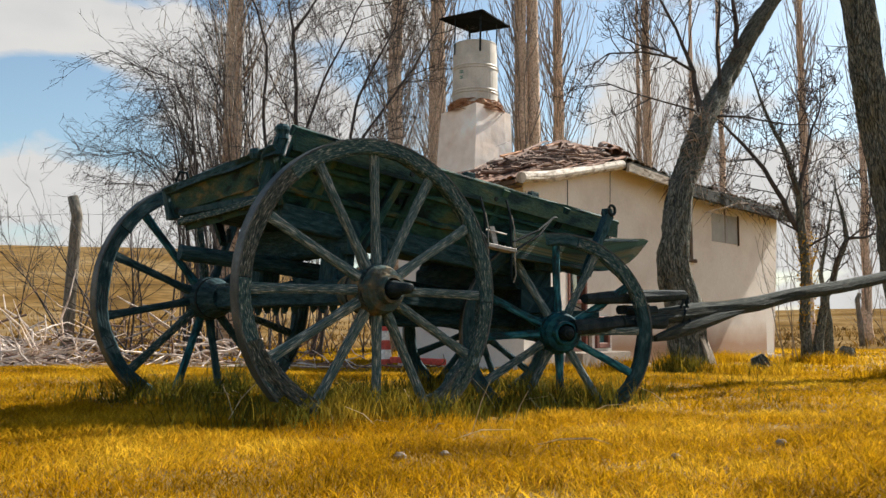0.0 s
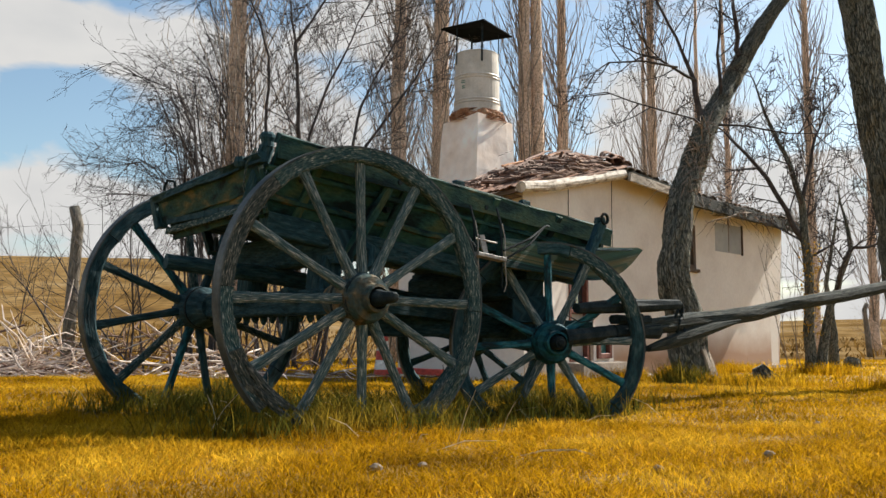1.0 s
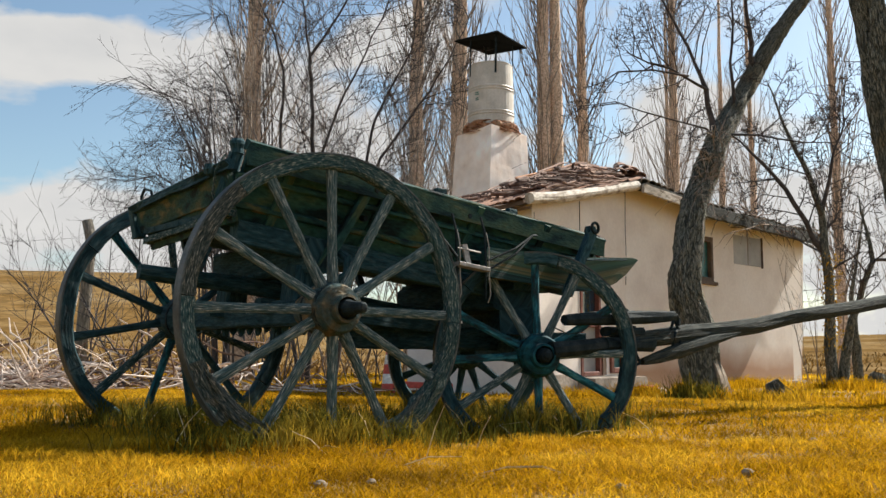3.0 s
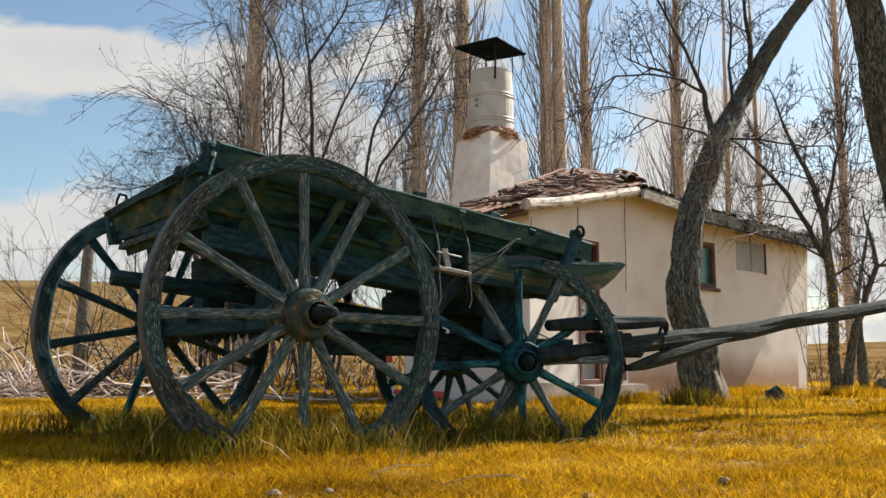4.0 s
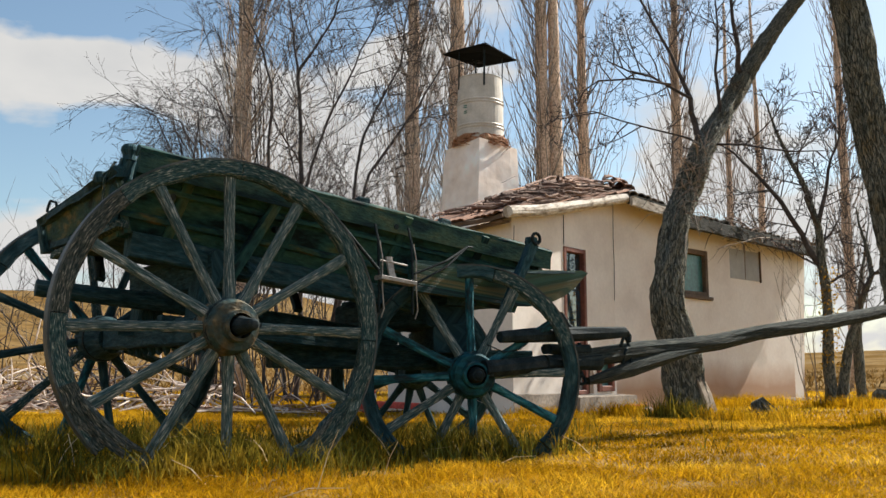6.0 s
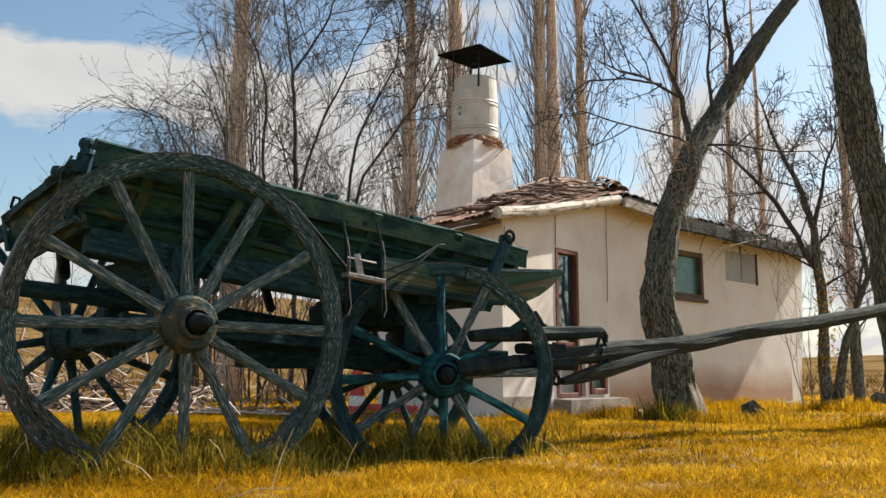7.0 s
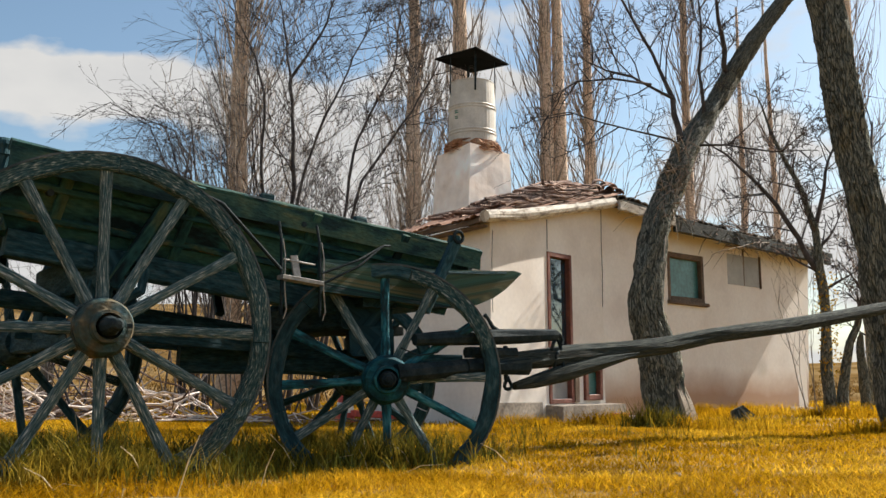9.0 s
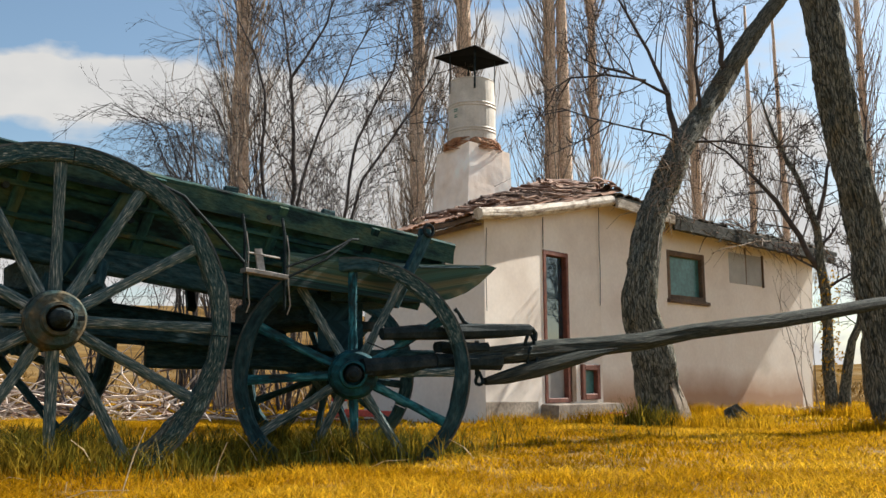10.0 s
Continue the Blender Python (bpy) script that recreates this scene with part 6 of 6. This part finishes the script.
for k, (a, b, s, h) in enumerate(((2.47, 9.58, 0.03, 0.24), (2.56, 9.52, 0.03, 0.2), (2.85, 9.5, 0.05, 0.13), (4.2, 8.2, 0.1, 0.16), (5.45, 13.2, 0.14, 0.16), (2.2, 10.9, 0.08, 0.15), (3.25, 9.2, 0.07, 0.15), (1.3, 10.5, 0.1, 0.12), (3.6, 13.5, 0.2, 0.16), (4.5, 14.4, 0.2, 0.16))):
    blades("tall_grass", 6500, (a - 0.6, a + 0.6, b - 0.5, b + 0.5), h, 0.007, TALL_GRASS if k < 2 else GRASS, "taller grass tuft at the foot of trees and walls", 25 + k, lean=0.5, keep=tree_foot(a, b, s))



def far_field(x, y):
    return noise.noise(Vector((x * 0.35, y * 0.35, 4))) + 0.6 * noise.noise(Vector((x * 1.1, y * 1.1, 9))) > 0.08 and open_ground(x, y)


blades("scrub", 26000, (-46, 2, 19, 60), 0.34, 0.05, SCRUB, "low orange-brown scrub on the hillside", 6, lean=0.9, keep=far_field)
blades("scrub", 12000, (5, 32, 22, 60), 0.34, 0.05, SCRUB, "low orange-brown scrub in the field", 7, lean=0.9, keep=far_field)
# dry pale stems lying and standing among the grass
rs = random.Random(17)
for k in range(34):
    f = WHEEL_FEET[k % 3]
    x, y = f.x + rs.gauss(0, 0.35), f.y + rs.gauss(0, 0.22) - 0.12
    z = ground_z(x, y)
    d = Vector((rs.gauss(0, 0.6), rs.gauss(0, 0.35), rs.uniform(0.15, 1.0))).normalized()
    L = rs.uniform(0.12, 0.3)
    p = Vector((x, y, z))
    single("dry_stem", Build().tube([p, p + d * L * 0.5, p + d * L + Vector((0, 0, -0.04))], [0.0024, 0.0022, 0.0012], 4, caps=False), PALE_STRAW, "pale dry grass stem bent in the grass", "stem", "dry stems")
twig = Build().tube([(0.30, 3.31, 0.075), (0.42, 3.34, 0.10), (0.54, 3.36, 0.10), (0.66, 3.35, 0.065)], [0.003, 0.0036, 0.0036, 0.002], 5)
single("fallen_twig", twig, PALE_STRAW, "pale curved twig lying in the grass", "twig")

# brushwood
def brush(name, label, cx, cy, w, d, h, count, seed, mats, rmin, rmax, lmax):
    rr = random.Random(seed)
    ob = thing(name, label, "brushwood", Matrix.Translation((cx, cy, ground_z(cx, cy))))
    heaps = [(rr.uniform(-w, w) * 0.9, rr.uniform(-d, d) * 0.5, rr.uniform(0.4, 1.0)) for _ in range(7)]
    for k in range(count):
        hx, hy, hs = heaps[k % 7]
        x, y = hx + rr.gauss(0, 0.34), hy + rr.gauss(0, 0.25)
        z = abs(rr.gauss(0, h / 2)) * hs * math.exp(-((x - hx) / 0.5) ** 2) + 0.02
        a = rr.gauss(0, 0.5) + (math.pi if rr.random() < 0.5 else 0)
        e = Vector((math.cos(a), math.sin(a), rr.gauss(0.0, 0.22)))
        L = rr.uniform(0.35, lmax)
        p = Vector((x, y, z))
        pts = [p]
        for j in range(4):
            e = (e + Vector((rr.gauss(0, 0.42), rr.gauss(0, 0.42), rr.gauss(0, 0.3) - 0.06))).normalized()
            q = pts[-1] + e * L / 4
            q.z = max(q.z, 0.015)
            pts.append(q)
        r = rr.uniform(rmin, rmax)
        part("stick", Build().tube(pts, [r, r, r * 0.9, r * 0.7, r * 0.4], 5, caps=False), mats[k % len(mats)], ob)
    return ob


brush("brush_pile", "heap of pale dry sticks lying in the grass", -3.9, 9.5, 1.7, 0.8, 0.5, 360, 71, [DEAD_STICK, DEAD_STICK, DEAD_STICK, STICK], 0.005, 0.013, 1.35)
brush("brush_pile", "heap of brown dry sticks behind the wagon", -2.1, 10.4, 1.2, 0.8, 0.2, 80, 72, [STICK, STICK, STICK, DEAD_STICK], 0.004, 0.011, 0.8)
brush("brush_pile", "heap of grey brushwood under the thicket", -4.0, 11.5, 2.6, 1.0, 0.55, 170, 73, [STICK, STICK, DEAD_STICK, STICK], 0.005, 0.012, 1.1)


# ---- posts and loose things ----
def post_thing(x, y, h, r, lean, label, mat):
    z = ground_z(x, y)
    b = Build().tube([(0, 0, -0.1), (lean * 0.3, 0, h * 0.35), (lean * 0.8, 0, h * 0.8), (lean * 0.9, 0, h * 0.88), (lean * 0.2, 0, h)], [r * 1.1, r, r * 0.95, r * 0.95, r * 0.8], 9, wob=0.18)
    return single("fence_post", b, mat, label, "post", smooth=True, m=Matrix.Translation((x, y, z)))


post_thing(-5.24, 13.0, 2.34, 0.085, 0.1, "weathered grey wooden fence post", POST_WOOD)
post_thing(11.98, 26.0, 1.5, 0.075, -0.12, "leaning grey fence post at the field's edge", POST_WOOD)
for z in (0.95, 1.5, 1.95):
    w = Build().tube([(-12.0, 14.5, z + 0.3), (-8.5, 13.7, z + 0.08), (-5.3, 12.95, z + 0.15), (-1.0, 13.8, z + 0.2)], 0.0022, 4, caps=False)
    single("fence_wire", w, IRON, "thin rusty fence wire", "wire", "fence wires")

stump = Build()
bark_tube(stump, [Vector(p) for p in ((0.06, 0.0, -0.12), (0.04, 0.0, 0.0), (-0.01, 0.0, 0.1), (-0.06, 0.01, 0.2))], [0.17, 0.135, 0.1, 0.06], sides=26, step=0.03)
bark_tube(stump, [Vector(p) for p in ((0.06, -0.05, 0.08), (0.16, -0.09, 0.02), (0.26, -0.12, -0.08))], [0.06, 0.05, 0.03], sides=12, step=0.03)
single("tree_stump", stump, BARK, "low splintered weathered tree stump in the grass", "stump", m=Matrix.Translation((3.3, 9.4, ground_z(3.3, 9.4))))
single("stone_slab", Build().hexa([(-0.4, -0.09, 0), (0.42, -0.1, 0), (0.4, 0.1, 0), (-0.4, 0.1, 0)], [(-0.38, -0.08, 0.06), (0.4, -0.08, 0.05), (0.38, 0.09, 0.055), (-0.38, 0.09, 0.06)]), STONE, "low pale stone slab at the wall foot", "stone", m=Matrix.Translation(on_b(4.65, ground_z(5.4, 15.5), 0.16)) @ Matrix.Rotation(math.atan2(UB.y, UB.x), 4, "Z"))
for x, y, s in ((1.25, 3.42, 0.022), (-0.14, 2.86, 0.02), (0.0, 2.95, 0.014), (0.75, 3.0, 0.016), (1.9, 4.6, 0.02)):
    b = Build().lathe([(0.0, -s * 0.5), (s, -s * 0.2), (s * 1.1, s * 0.25), (s * 0.5, s * 0.7), (0.0, s * 0.75)], Matrix(), 8, wob=0.5)
    single("stone", b, STONE, "small pale stone in the grass", "stone", "loose stones", m=Matrix.Translation((x, y, ground_z(x, y) + 0.012)))
crate = thing("crate", "low red box lying by the doorstep", "box", Matrix.Translation((2.42, 11.5, ground_z(2.42, 11.5))) @ Matrix.Rotation(0.5, 4, "Z") @ Matrix.Scale(0.65, 4))
part("box_body", Build().beam((-0.16, 0, 0.07), (0.16, 0, 0.07), 0.2, 0.13, wob=0.004), RED_PAINT, crate)
part("box_rim", Build().beam((-0.17, 0, 0.145), (0.17, 0, 0.145), 0.21, 0.02), RED_PAINT, crate)
single("plaster_lump", Build().lathe([(0.0, -0.02), (0.09, 0.0), (0.08, 0.06), (0.03, 0.09), (0.0, 0.09)], Matrix(), 9, wob=0.5), ROUGH_PLASTER, "broken lump of white plaster by the step", "rubble", m=Matrix.Translation((2.5, 11.2, ground_z(2.5, 11.2))))
for x, y, s in ((1.2, 10.45, 0.06), (1.45, 10.75, 0.05), (1.6, 10.9, 0.035)):
    single("rubble_stone", Build().lathe([(0.0, -s * 0.5), (s * 1.4, -s * 0.2), (s * 1.3, s * 0.4), (s * 0.5, s * 0.8), (0.0, s * 0.8)], Matrix(), 8, wob=0.6), STONE, "rough stone at the hut wall", "stone", "stones at the hut", m=Matrix.Translation((x, y, ground_z(x, y))))
bar = thing("striped_post", "short red and white striped post behind the wagon", "post", Matrix.Translation((-0.66, 10.9, ground_z(-0.66, 10.9))))
for k in range(5):
    part("band", Build().lathe([(0.0, 0.11 * k), (0.115 - 0.013 * k, 0.11 * k), (0.102 - 0.013 * k, 0.11 * k + 0.11), (0.0, 0.11 * k + 0.11)], Matrix(), 14), (RED_PAINT, WHITE_PAINT)[k % 2], bar)
single("red_beam", Build().beam((-0.55, 10.8, 0.13), (0.05, 10.3, 0.12), 0.08, 0.07), RED_PAINT, "red painted bar lying by the hut", "bar")

# cut trunk beside the twin-stemmed tree
cut = Build()
bark_tube(cut, [Vector(p) for p in ((0.0, 0.0, -0.1), (0.0, 0.0, 0.1), (-0.02, 0.0, 0.45), (-0.04, 0.01, 0.95), (-0.01, 0.0, 1.2))], [0.1, 0.08, 0.072, 0.06, 0.025], sides=24)
single("tree_stump", cut, BARK, "tall cut trunk with dark bark beside the twin-stemmed tree", "stump", m=Matrix.Translation((6.5, 15.3, ground_z(6.5, 15.3))))

# dry branch hanging from the eave across the window
dead = thing("hanging_branch", "thin dry branch hanging from the eave across the window", "branch")
rs = random.Random(23)
spine = [on_b(3.75, 2.56, 0.3), on_b(3.2, 2.5, 0.36), on_b(2.7, 2.38, 0.4), on_b(2.2, 2.28, 0.4), on_b(1.95, 2.2, 0.4)]
part("stem", Build().tube(spine, [0.009, 0.008, 0.007, 0.005, 0.003], 5), TWIG, dead)
sprays = Build()
for k in range(26):
    f = rs.uniform(0, 3.9)
    p = spine[int(f)].lerp(spine[int(f) + 1], f - int(f))
    d = Vector((rs.gauss(0, 0.5), rs.gauss(-0.2, 0.4), rs.gauss(-0.35, 0.5)))
    L = rs.uniform(0.12, 0.4)
    sprays.tube([p, p + d * L * 0.5, p + d * L + Vector((0, 0, rs.gauss(0, 0.05)))], [0.004, 0.0035, 0.002], 3, caps=False)
part("twig", sprays, TWIG, dead)["kind"] = "stuff"

shrub("shrub", "low brown bare bush by the leaning post", 12.6, 24.6, 14, 1.7, (40, 140), 68, TWIG, droop=0.2, kids=(6, 4), r=0.016, width=1.0)
far_cut = Build()
bark_tube(far_cut, [Vector(p) for p in ((0.0, 0.0, -0.3), (0.0, 0.0, 0.1), (0.02, 0.0, 0.18))], [0.2, 0.15, 0.1], sides=20)
single("tree_stump", far_cut, BARK, "low dark tree stump in the dry field", "stump", m=Matrix.Translation((7.1, 16.0, ground_z(7.1, 16.0))))
